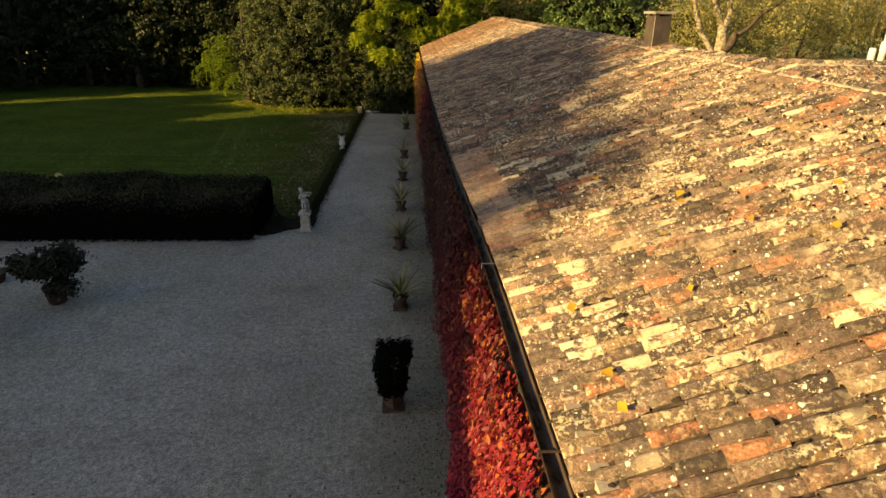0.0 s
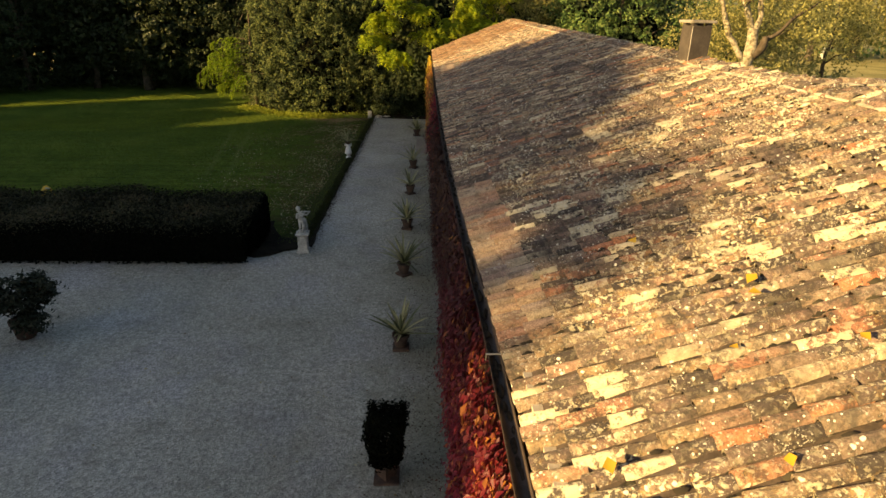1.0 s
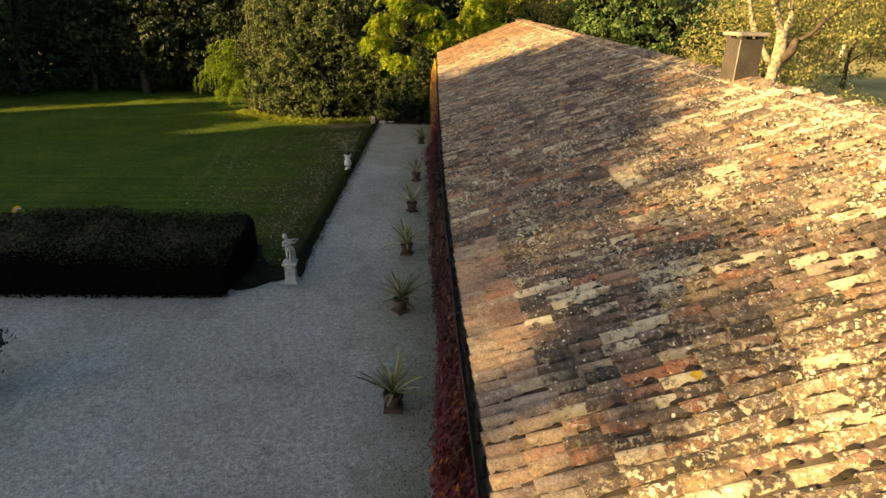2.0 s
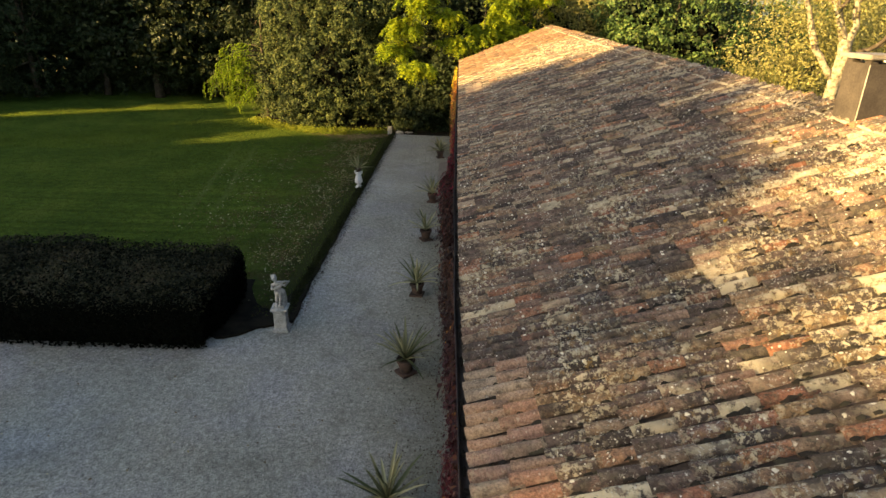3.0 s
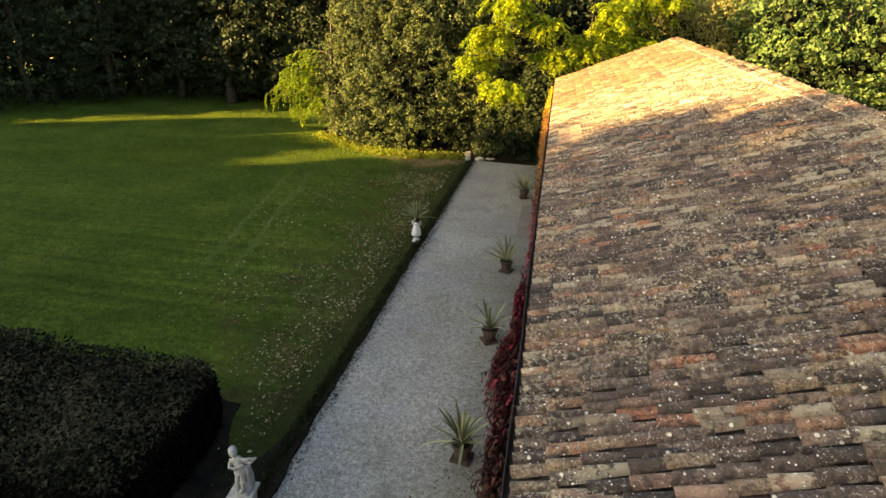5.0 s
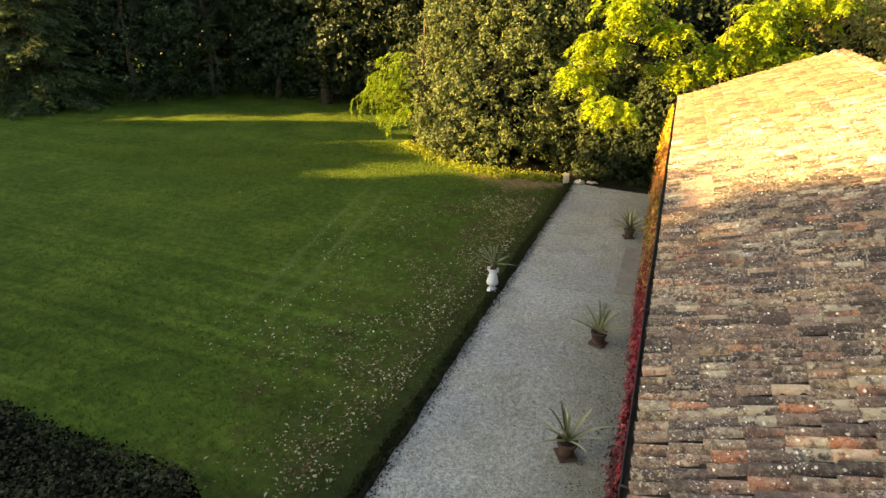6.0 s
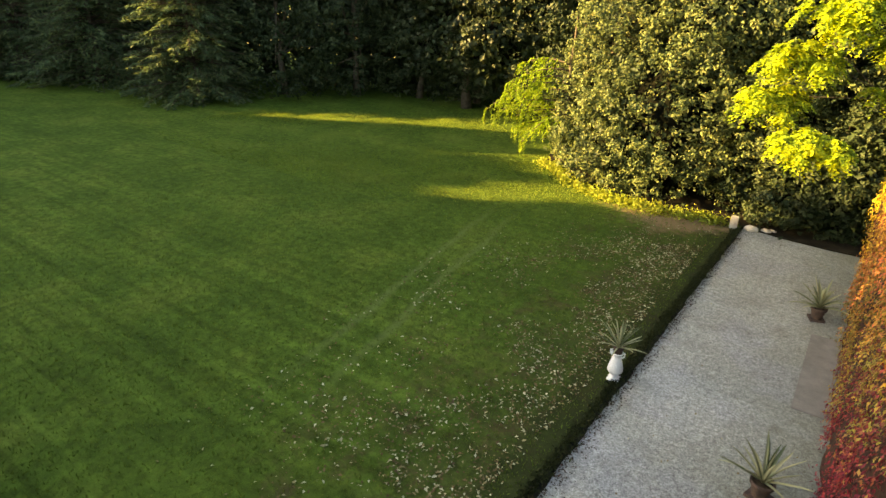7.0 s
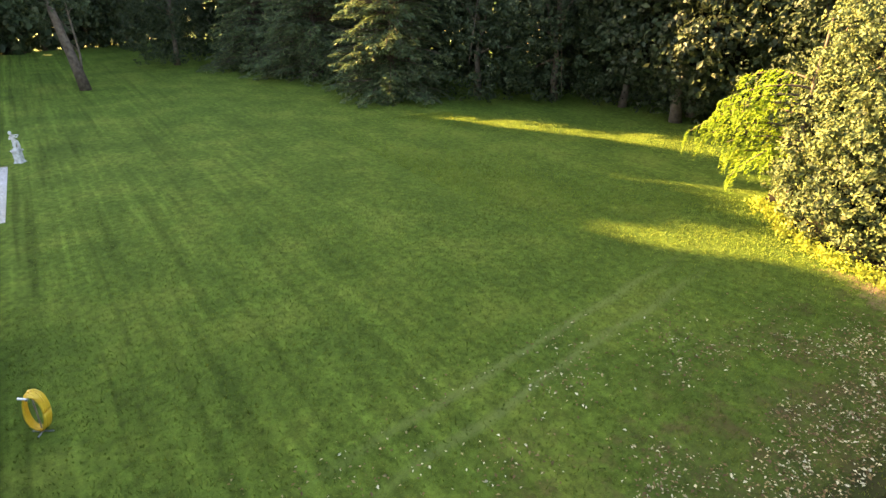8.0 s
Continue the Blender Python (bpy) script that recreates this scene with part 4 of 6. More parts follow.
# ---------------------------------------------------------------- statue, urn, marker, hose
def statue(at, turn):
    """A garden figure of a child piper on a square pedestal, all one piece of stone."""
    bm = bmesh.new()
    for x, z0, z1 in ((0.29, 0, 0.07), (0.255, 0.07, 0.13), (0.215, 0.13, 0.70), (0.245, 0.70, 0.75), (0.295, 0.75, 0.82)):
        box(bm, -x, x, -x, x, z0, z1, 0.012)
    for sx, sy in ((0, -1), (0, 1), (-1, 0), (1, 0)):
        if sx:
            box(bm, sx * 0.215 - 0.012, sx * 0.215 + 0.012, -0.15, 0.15, 0.22, 0.62, 0.006)
        else:
            box(bm, -0.15, 0.15, sy * 0.215 - 0.012, sy * 0.215 + 0.012, 0.22, 0.62, 0.006)
    fig = bmesh.new()
    box(fig, -0.20, 0.20, -0.19, 0.19, 0.82, 0.92, 0.025)
    tube(fig, [(0.14, 0.10, 0.90), (0.15, 0.11, 1.1), (0.12, 0.09, 1.36)], [0.115, 0.095, 0.08], 10)          # stump
    for lx, ly, kx in ((-0.07, -0.05, -0.085), (0.06, -0.10, 0.07)):
        ball(fig, (lx, ly - 0.05, 0.935), (0.05, 0.09, 0.035))
        tube(fig, [(lx, ly, 0.92), (kx, ly - 0.02, 1.08), (kx * 0.9, ly + 0.02, 1.20), (kx * 0.7, 0.0, 1.38)], [0.042, 0.058, 0.062, 0.09], 10)
    ball(fig, (-0.01, 0.01, 1.38), (0.14, 0.12, 0.11))
    ball(fig, (-0.03, 0.0, 1.50), (0.125, 0.10, 0.14), (0, -8, 0))
    ball(fig, (-0.05, -0.01, 1.61), (0.15, 0.095, 0.085), (0, -12, 0))
    tube(fig, [(-0.06, -0.01, 1.64), (-0.09, -0.03, 1.74)], [0.05, 0.045], 10)
    ball(fig, (-0.11, -0.04, 1.81), (0.085, 0.098, 0.11), (0, -18, 0))
    ball(fig, (-0.13, 0.0, 1.85), (0.098, 0.10, 0.085))
    tube(fig, [(-0.18, 0.0, 1.62), (-0.20, -0.10, 1.47), (-0.05, -0.17, 1.50), (0.16, -0.13, 1.60)], [0.05, 0.046, 0.038, 0.03], 8)
    tube(fig, [(0.08, 0.0, 1.62), (0.24, -0.01, 1.56), (0.40, -0.03, 1.72), (0.24, -0.10, 1.74), (0.12, -0.13, 1.70)], [0.05, 0.044, 0.036, 0.032, 0.028], 8)
    tube(fig, [(-0.06, -0.13, 1.76), (0.40, -0.07, 1.70)], [0.018, 0.022], 8)
    lathe(fig, [(0.15, 0.0), (0.145, 0.05), (0.125, 0.10), (0.10, 0.13)], 12, (-0.01, 0.01, 1.30))
    tube(fig, [(0.12, 0.03, 1.42), (0.16, 0.02, 1.25), (0.17, 0.03, 1.02)], [0.05, 0.06, 0.05], 8)
    lumpy(fig, 0.012, 9.0, 2.0)
    me = bpy.data.meshes.new("tmp")
    fig.to_mesh(me)
    fig.free()
    bm.from_mesh(me)
    bpy.data.meshes.remove(me)
    ob = part("garden_statue", bm, STONE)
    fuse = ob.modifiers.new("fuse", "REMESH")
    fuse.mode, fuse.voxel_size, fuse.use_smooth_shade = "VOXEL", 0.012, True
    ob.matrix_basis = pose(*at, 0, 0, turn) @ Matrix.Diagonal((0.86, 0.86, 0.96, 1))
    return tagged(ob, "pale stone child figure playing a pipe on a square pedestal", "statue")


statue((-4.66, 26.45, 0.0), 4)
far_statue = statue((-43.4, 31.1, 0.0), 60)
tagged(far_statue, "distant pale stone figure on a pedestal at the gravel edge")

urn = thing("stone_urn", "white stone vase holding a spiky yucca, at the lawn edge", "urn", (-4.66, 41.9, 0.0))
bm = bmesh.new()
box(bm, -0.16, 0.16, -0.16, 0.16, 0.0, 0.1, 0.015)
lathe(bm, [(0.15, 0.10), (0.155, 0.13), (0.11, 0.17), (0.085, 0.22), (0.10, 0.25), (0.19, 0.31), (0.215, 0.36), (0.205, 0.45), (0.165, 0.62), (0.125, 0.76), (0.118, 0.81), (0.155, 0.88), (0.165, 0.92), (0.14, 0.93), (0.11, 0.86)], 24)
part("vase", bm, WHITE, urn, "white baluster-shaped vase", True)
for s in (-1, 1):
    part("handle", tube(bmesh.new(), [(s * 0.12, 0, 0.78), (s * 0.19, 0, 0.84), (s * 0.20, 0, 0.95), (s * 0.15, 0, 0.97), (s * 0.14, 0, 0.90)], [0.026, 0.026, 0.024, 0.022, 0.018], 6), WHITE, urn)
part("clay_liner", lathe(bmesh.new(), [(0.11, 0.86), (0.145, 1.08), (0.165, 1.09), (0.165, 1.14), (0.135, 1.14), (0.125, 1.07)], 18), TERRACOTTA, urn, "small clay pot set into the vase", True)
r = np.random.default_rng(21)
for i in range(26):
    bm = sword_leaf(r, i * 2.399, 0.25 + 1.2 * i / 26, r.uniform(0.6, 0.95), 0.034, r.uniform(0.1, 0.6))
    for v in bm.verts:
        v.co.z += 1.08
    part("leaf", bm, AGAVE_LEAF, urn)

marker = thing("boundary_stone", "low pale stone slab leaning at the end of the path", "stone", (-4.5, 56.4, 0.0), turn=12)
bm = lumpy(box(bmesh.new(), -0.17, 0.17, -0.06, 0.06, -0.03, 0.66, 0.03), 0.02, 5.0)
part("slab", bm, CONCRETE, marker)
for i, (x, y, s) in enumerate(((-3.75, 56.7, 0.22), (-3.2, 56.9, 0.16), (-2.95, 57.1, 0.13))):
    ob = part("border_stone", lumpy(ball(bmesh.new(), (0, 0, s * 0.5), (s * 1.5, s, s * 0.7)), 0.05, 6.0, i), CONCRETE)
    ob.location = (x, y, 0.0)
    tagged(ob, "rough pale field stone at the path end", "stone", "border stones")

reel = thing("hose_reel", "coiled yellow garden hose on a small steel stand", "garden hose", (-16.84, 30.92, 0.05), turn=60)
for k in range(7):
    rr = np.random.default_rng(k)
    pts = []
    for a in np.linspace(0, 2 * math.pi, 33):
        pts.append((0.22 * math.cos(a) * (1 + 0.03 * k), -0.10 + 0.033 * k + 0.02 * math.sin(3 * a + k), 0.62 + 0.50 * math.sin(a) * (1 + 0.015 * k) + 0.01 * rr.normal()))
    part("coil", tube(bmesh.new(), pts, [0.028] * len(pts), 8), HOSE, reel, "" if k else "yellow hose loop", True)
bm = bmesh.new()
tube(bm, [(0, -0.2, 1.08), (0, 0.2, 1.08)], [0.03, 0.03])
tube(bm, [(0, 0.0, 1.08), (0, 0.0, 0.0)], [0.02, 0.02])
tube(bm, [(-0.25, 0.0, 0.02), (0.25, 0.0, 0.02)], [0.02, 0.02])
tube(bm, [(0.0, -0.22, 0.02), (0.0, 0.22, 0.02)], [0.02, 0.02])
part("stand", bm, STEEL, reel, "grey steel post and hanger")
part("nozzle", tube(bmesh.new(), [(0.0, -0.2, 1.12), (-0.16, -0.22, 1.16)], [0.02, 0.03]), WHITE, reel, "pale spray nozzle")

# ---------------------------------------------------------------- vine on the wall
vine = thing("wall_vine", "autumn vine covering the wall, scarlet, crimson, brown and yellow", "vine")
r = np.random.default_rng(17)


def vine_depth(y, z):
    """How far the vine stands out from the wall."""
    d = 0.45 + 0.08 * np.sin(y * 0.8) * np.sin(z * 1.1 + 1) + 0.06 * np.sin(y * 2.9 + z * 2.0)
    d = d + 0.36 * np.exp(-((y - 25.3) / 2.6) ** 2) * np.clip(z / 4.0, 0, 1) + 0.10 * np.exp(-((y - 21.0) / 1.5) ** 2) * np.clip(z / 4.0, 0, 1) - 0.09 * np.exp(-((y - 17.5) / 3.5) ** 2) * np.clip(z / 4.0, 0, 1)
    return d + 0.16 * np.clip((y - 36) / 8, 0, 1)


bm = bmesh.new()
ys, zs = np.arange(Y0 + 0.5, Y1 + 0.1, 0.5), np.linspace(0.0, 4.95, 13)
grid = [[bm.verts.new((1.0 - max(0.05, float(vine_depth(y, z)) - 0.13 + 0.05 * noise.noise((y * 2, z * 2, 0))), y, z)) for z in zs] + [bm.verts.new((0.93, y, 5.16))] for y in ys]
for i in range(len(ys) - 1):
    for j in range(len(zs)):
        bm.faces.new((grid[i][j], grid[i + 1][j], grid[i + 1][j + 1], grid[i][j + 1]))
part("stem_mat", bm, TWIG, vine, "dark tangled stems behind the leaves")
n = 84000
y = r.uniform(Y0 + 0.5, Y1 + 0.25, n)
near = r.random(n) < 0.26
y[near] = r.uniform(4, 14, near.sum())
z = 5.16 * r.random(n) ** 0.9
gap = np.array([noise.noise((a * 0.9, b * 0.6, 3.1)) for a, b in zip(y, z)])
keep = gap < 0.20
y, z = y[keep], z[keep]
n = len(y)
x = 1.0 - vine_depth(y, z) + r.normal(size=n) * 0.07 + 0.03 + 0.9 * np.clip(z - 5.0, 0, 1)
shelf = 15000                                  # the bulge closes on top, up to the gutter
ys = r.normal(size=shelf) * 3.0 + 24.3
ds = vine_depth(ys, 4.6)
x = np.concatenate([x, 1.0 - ds + r.random(shelf) * (ds - 0.36)])
y = np.concatenate([y, ys])
z = np.concatenate([z, 4.92 + 0.22 * r.random(shelf) + 0.06 * np.sin(ys * 2.1)])
n += shelf
top = 17000                                    # and a fringe climbs up behind the gutter everywhere
yt = r.uniform(Y0 + 0.5, Y1 + 0.2, top)
x = np.concatenate([x, 1.0 - (vine_depth(yt, 4.9) - 0.02) * r.uniform(0.15, 1.0, top)])
y = np.concatenate([y, yt])
z = np.concatenate([z, 4.86 + 0.27 * r.random(top) ** 1.2 + 0.0075 * (yt - 5)])
n += top
hang = np.stack([r.normal(size=n) * 0.35, r.normal(size=n) * 0.5, -np.ones(n)], 1)
f = np.stack([-np.ones(n), r.normal(size=n) * 0.5, 0.45 + r.normal(size=n) * 0.45], 1)
part("leaves", leaf_mesh("leaves", r, np.stack([x, y, z], 1), f, np.where(y < 17, 0.105, 0.09) * r.uniform(0.7, 1.25, n), 0.5, 0.14, hang), CREEPER, vine)


# ---------------------------------------------------------------- trees and shrubs
def trunk_part(parent, base, top, r0, r1, material, rng, name="trunk", bend=0.4, seg=10):
    a, b = Vector(base), Vector(top)
    pts, rad = [], []
    n = 7
    for i in range(n + 1):
        t = i / n
        w = Vector((rng.normal(), rng.normal(), 0)) * bend * math.sin(math.pi * t) * 0.5
        pts.append(a.lerp(b, t) + w)
        rad.append((r0 * (1 - t) + r1 * t) * (1.35 if i == 0 else 1.0))
    bm = tube(bmesh.new(), pts, rad, seg)
    return part(name, bm, material, parent, smooth=True), pts


def broadleaf(name, label, category, at, blobs, clumps, per, spread, length, material, seed, bark=BARK, r0=0.25, limbs=5, height=None, floor=0.1, inner=0.25, group="", width=0.55, core=0.0, tufts=False):
    """A tapered trunk, limbs that reach into the crown, and a crown of leaf clumps."""
    rng = np.random.default_rng(seed)
    ob = thing(name, label, category, (at[0], at[1], 0.0), group)
    top = max(b[0][2] + b[1][2] for b in blobs) if height is None else height
    _, pts = trunk_part(ob, (0, 0, -0.1), (rng.normal() * 0.3, rng.normal() * 0.3, top * 0.8), r0, r0 * 0.25, bark, rng)
    for i in range(limbs):
        c, rad = blobs[i % len(blobs)]
        start = pts[2 + i % 4]
        way = unit(rng.normal(size=3))
        end = Vector(np.array(c) + way * np.array(rad) * 0.85)
        mid = start.lerp(end, 0.5) + Vector((0, 0, 0.5))
        part("limb", tube(bmesh.new(), [start, mid, end], [r0 * 0.4, r0 * 0.25, r0 * 0.07], 7), bark, ob, smooth=True)
    leaf_mass("crown", rng, blobs, clumps, per, spread, length, material, ob, "", width, inner, floor, tufts)
    # dark inner leaves and black cores paint the shade of the gaps
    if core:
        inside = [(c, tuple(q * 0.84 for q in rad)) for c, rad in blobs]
        leaf_mass("inner_foliage", rng, inside, clumps // 3, 16, spread * 1.3, length * 1.7, DARK, ob, "inner leaves in a dark tone, painting shade inside the crown", 0.6, 0.3, floor)
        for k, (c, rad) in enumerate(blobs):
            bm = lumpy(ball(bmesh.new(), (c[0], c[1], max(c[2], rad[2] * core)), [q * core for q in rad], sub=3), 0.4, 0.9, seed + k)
            part("branchwork", bm, GAP_BLACK, ob, "" if k else "black core that paints shade into the crown's gaps")
    return ob


def conifer(name, label, at, height, radius, seed, material, tips=None, density=1.0, low=0.3):
    """Tiers of drooping boughs, each a stem with feathered sprays."""
    rng = np.random.default_rng(seed)
    ob = thing(name, label, "conifer", (at[0], at[1], 0.0))
    trunk_part(ob, (0, 0, -0.1), (0, 0, height), 0.3, 0.05, BARK, rng, bend=0.1)
    bm = bmesh.new()
    P, F, A, T = [], [], [], []
    z = low
    while z < height - 0.5:
        reach = radius * (1 - z / height) ** 0.7
        count = int(9 * density)
        for k in range(count):
            a = rng.uniform(0, 2 * math.pi)
            L = reach * rng.uniform(0.75, 1.12)
            d = np.array([math.cos(a), math.sin(a), 0.0])
            s = np.array([-math.sin(a), math.cos(a), 0.0])
            zz = z + rng.normal() * 0.15
            droop = rng.uniform(0.25, 0.5)
            spine = [np.array([0, 0, zz]) + d * L * t + np.array([0, 0, 0.25 * L * t - droop * L * t * t * 0.9]) for t in np.linspace(0, 1, 6)]
            tube(bm, [Vector(q) for q in spine], list(np.linspace(0.05, 0.01, 6)), 4)
            m = int(46 * L / radius * density) + 12
            t = rng.uniform(0.25, 1.03, m)
            base = np.array([0, 0, zz]) + d * (L * t)[:, None] + np.array([0, 0, 1.0]) * (0.25 * L * t - droop * L * t * t * 0.9)[:, None]
            sgn = np.where(rng.random(m) < 0.5, -1, 1)
            outl = rng.uniform(0.05, 0.32, m) * L * (1.15 - t)
            base = base + s * (sgn * outl)[:, None] + np.array([0, 0, -1.0]) * (outl * 0.35 + rng.random(m) * 0.1)[:, None]
            P.append(base)
            A.append(d * 0.8 + s * sgn[:, None] * 0.7 + np.array([0, 0, -0.55]) + rng.normal(size=(m, 3)) * 0.2)
            F.append(np.tile([0, 0, 1.0], (m, 1)) + rng.normal(size=(m, 3)) * 0.45)
        z += height / 26
    part("bough_frame", bm, BARK, ob)
    P, F, A = np.concatenate(P), np.concatenate(F), np.concatenate(A)
    keep = P[:, 2] > 0.1
    part("foliage", leaf_mesh("foliage", rng, P[keep], F[keep], 0.55, 0.22, 0.1, A[keep]), material, ob)
    return ob


# the great laurel at the end of the lawn
broadleaf("laurel_thicket", "huge rounded evergreen laurel in dappled low sun", "shrub", (-10.0, 61.5),
          [((-3.8, 1.4, 3.4), (3.2, 3.6, 4.2)), ((-1.7, 1.2, 7.6), (3.8, 4.0, 4.8)), ((0.8, -0.8, 4.2), (4.4, 4.4, 5.0)), ((2.2, 0.0, 9.0), (4.2, 4.2, 4.6)), ((5.6, 0.0, 3.4), (3.6, 4.0, 4.6)),
           ((6.4, 0.8, 8.2), (3.4, 3.8, 5.0)), ((-1.6, -1.8, 1.8), (3.2, 2.6, 2.2))], 6600, 29, 0.35, 0.17, LAUREL, 101, r0=0.35, limbs=12, core=0.55, tufts="bush")
# DARK in place of LAUREL paints the shade at the path end
broadleaf("laurel_skirt", "low laurel shoots at the path end, shade painted as dark leaves", "shrub", (-1.4, 58.4),
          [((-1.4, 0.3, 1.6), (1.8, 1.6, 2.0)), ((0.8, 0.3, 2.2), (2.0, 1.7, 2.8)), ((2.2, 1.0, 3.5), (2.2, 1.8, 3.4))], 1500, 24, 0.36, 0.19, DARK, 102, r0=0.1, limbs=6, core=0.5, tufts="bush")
# sunlit bough of a fir that reaches out of the laurel
def hanging_boughs(at):
    """Long boughs that lean out on one side and droop, fringed with hanging fingers of young needles."""
    rng = np.random.default_rng(103)
    ob = thing("yew_sapling", "young conifer with bright yellow-green drooping boughs", "conifer", (*at, 0.0))
    trunk_part(ob, (0, 0, -0.1), (0, 0, 8.5), 0.22, 0.05, BARK, rng, bend=0.1)
    for k in range(13):
        a = math.pi + 0.22 + rng.normal() * 0.42
        z0 = 2.4 + 3.5 * (k + rng.random()) / 13
        L = rng.uniform(4.0, 5.4) * (1 - 0.4 * abs(z0 - 4.4) / 2.0)
        d, side = np.array([math.cos(a), math.sin(a), 0.0]), np.array([-math.sin(a), math.cos(a), 0.0])
        rise, fall = rng.uniform(0.15, 0.35), rng.uniform(0.35, 0.6)

        def spine(t):
            t = np.asarray(t, float)[..., None]
            return np.array([0, 0, z0]) + d * L * t + np.array([0, 0, 1.0]) * L * (rise * t - fall * t * t)

        part("bough", tube(bmesh.new(), [Vector(q) for q in spine(np.linspace(0, 1, 7))], list(np.linspace(0.06, 0.012, 7)), 5), BARK, ob, smooth=True)
        P, A, F = [], [], []
        for q in range(40):
            t = 0.25 + 0.77 * rng.random()
            sgn = -1 if q % 2 else 1
            out = rng.uniform(0.3, 0.95) * (1.3 - t)
            base = spine(t)
            tip = base + side * sgn * out + d * out * 0.6 + np.array([0, 0, -rng.uniform(0.3, 1.15)])
            u = np.linspace(0.1, 1, 11)[:, None]
            line = base * (1 - u) + tip * u + np.array([0, 0, 0.18]) * (u * (1 - u)) * 4
            P.append(line + rng.normal(size=line.shape) * 0.022)
            A.append(np.tile(unit(tip - base), (11, 1)) + rng.normal(size=line.shape) * 0.22)
            F.append(np.tile([-0.3, -0.4, 0.8], (11, 1)) + rng.normal(size=line.shape) * 0.4)
        spray = part("spray", leaf_mesh("spray", rng, np.concatenate(P), np.concatenate(F), 0.20, 0.40, 0.12, np.concatenate(A)), BRIGHT_NEEDLE, ob)
        tagged(spray, kind="stuff")
    return ob


hanging_boughs((-15.2, 60.9))

# robinias over the far gable
broadleaf("robinia_tree", "robinia with layered yellow-green autumn leaves in sun", "tree", (2.6, 57.2),
          [((-4.6, -5.0, 9.6), (1.6, 1.4, 0.8)), ((-5.6, -4.6, 8.0), (1.5, 1.2, 0.6)), ((-6.2, -5.2, 6.6), (1.2, 1.0, 0.5)), ((-4.4, -6.6, 5.5), (1.4, 1.2, 0.6)), ((-2.6, -4.4, 8.6), (1.4, 1.2, 0.6)), ((-2.0, -3.6, 6.9), (1.5, 1.1, 0.5)),
           ((-0.2, -3.2, 7.6), (1.5, 1.2, 0.5)), ((1.0, -2.6, 9.4), (1.7, 1.4, 0.7)), ((-2.8, -2.0, 11.2), (2.6, 2.0, 0.9)), ((2.2, -2.2, 7.6), (1.4, 1.2, 0.5)), ((3.6, -1.2, 10.4), (1.8, 1.5, 0.8)), ((-5.4, -3.4, 11.6), (2.0, 1.6, 0.8))], 470, 108, 0.42, 0.155, LOCUST, 111, r0=0.08, limbs=3, tufts="frond")
broadleaf("holm_oak", "dense dark evergreen oak behind the robinia", "tree", (0.5, 63.0),
          [((-1.5, 0, 4.5), (3.8, 3.2, 4.5)), ((1.5, 0.4, 7.5), (4.0, 3.2, 4.6)), ((-2.5, 0.5, 10.0), (3.4, 3.0, 3.6)), ((4.0, 0.0, 5.0), (3.2, 3.0, 4.0))], 900, 24, 0.55, 0.24, DARK, 118, r0=0.35, limbs=8, core=0.5, inner=0.35, tufts=True)
broadleaf("robinia_sapling", "slim robinia with bright yellow drooping leaf sprays", "tree", (5.0, 59.5),
          [((0, 0, 9.4), (1.8, 1.6, 1.4)), ((-1.4, -0.4, 8.2), (1.4, 1.2, 0.8)), ((1.8, 0, 10.2), (1.8, 1.6, 1.2))], 140, 108, 0.42, 0.15, LOCUST, 112, r0=0.10, limbs=6, tufts="frond")
broadleaf("oak_tree", "dark green oak behind the gable roof", "tree", (8.5, 66.0),
          [((-4, 0, 7), (4.2, 3.6, 5)), ((1, 1, 8), (4.5, 3.6, 5)), ((-9, 2, 8), (4.5, 3.6, 6))], 800, 26, 0.6, 0.26, GREEN, 113, r0=0.35, limbs=8, core=0.5, inner=0.35, tufts=True)
broadleaf("maple_tree", "small maple with orange and yellow leaves", "tree", (10.2, 60.5),
          [((0, 0, 9.0), (1.6, 1.5, 2.2)), ((-2.2, 0.4, 9.4), (1.5, 1.4, 1.4)), ((0.4, -0.6, 6.5), (1.3, 1.3, 2.0))], 260, 18, 0.24, 0.22, GOLD, 114, r0=0.13, limbs=6)
broadleaf("chestnut_tree", "broad green chestnut with heavy leaf masses", "tree", (16.2, 58.0),
          [((-1.5, 0, 5.0), (3.6, 3.2, 4.2)), ((1.8, 0.4, 7.4), (4.0, 3.4, 4.2)), ((-2.2, 1.0, 9.2), (3.0, 3.0, 3.2)), ((0.4, -1.8, 3.2), (3.4, 2.6, 3.0))], 760, 34, 0.62, 0.26, GREEN, 115, r0=0.4, limbs=10, core=0.5, inner=0.3, tufts=True)
broadleaf("hazel_thicket", "golden hazel thicket glowing in low sun", "shrub", (19.5, 47.0),
          [((-2.4, 0, 3.0), (3.2, 3.0, 3.4)), ((1.6, -1.0, 4.2), (3.4, 3.0, 3.8)), ((4.6, 1.0, 3.0), (3.0, 2.8, 3.2)), ((0.6, 1.2, 7.2), (3.0, 2.6, 2.6)), ((4.0, 2.0, 8.6), (2.2, 2.0, 2.0))], 1250, 15, 0.34, 0.19, GOLD, 116, r0=0.10, limbs=22)
broadleaf("hazel_bush", "low golden bush beyond the ridge", "shrub", (24.5, 42.0),
          [((0, 0, 2.2), (2.6, 2.2, 2.6)), ((2.6, 1.0, 2.0), (2.4, 2.2, 2.2))], 520, 15, 0.30, 0.18, GOLD, 117, r0=0.08, limbs=12)


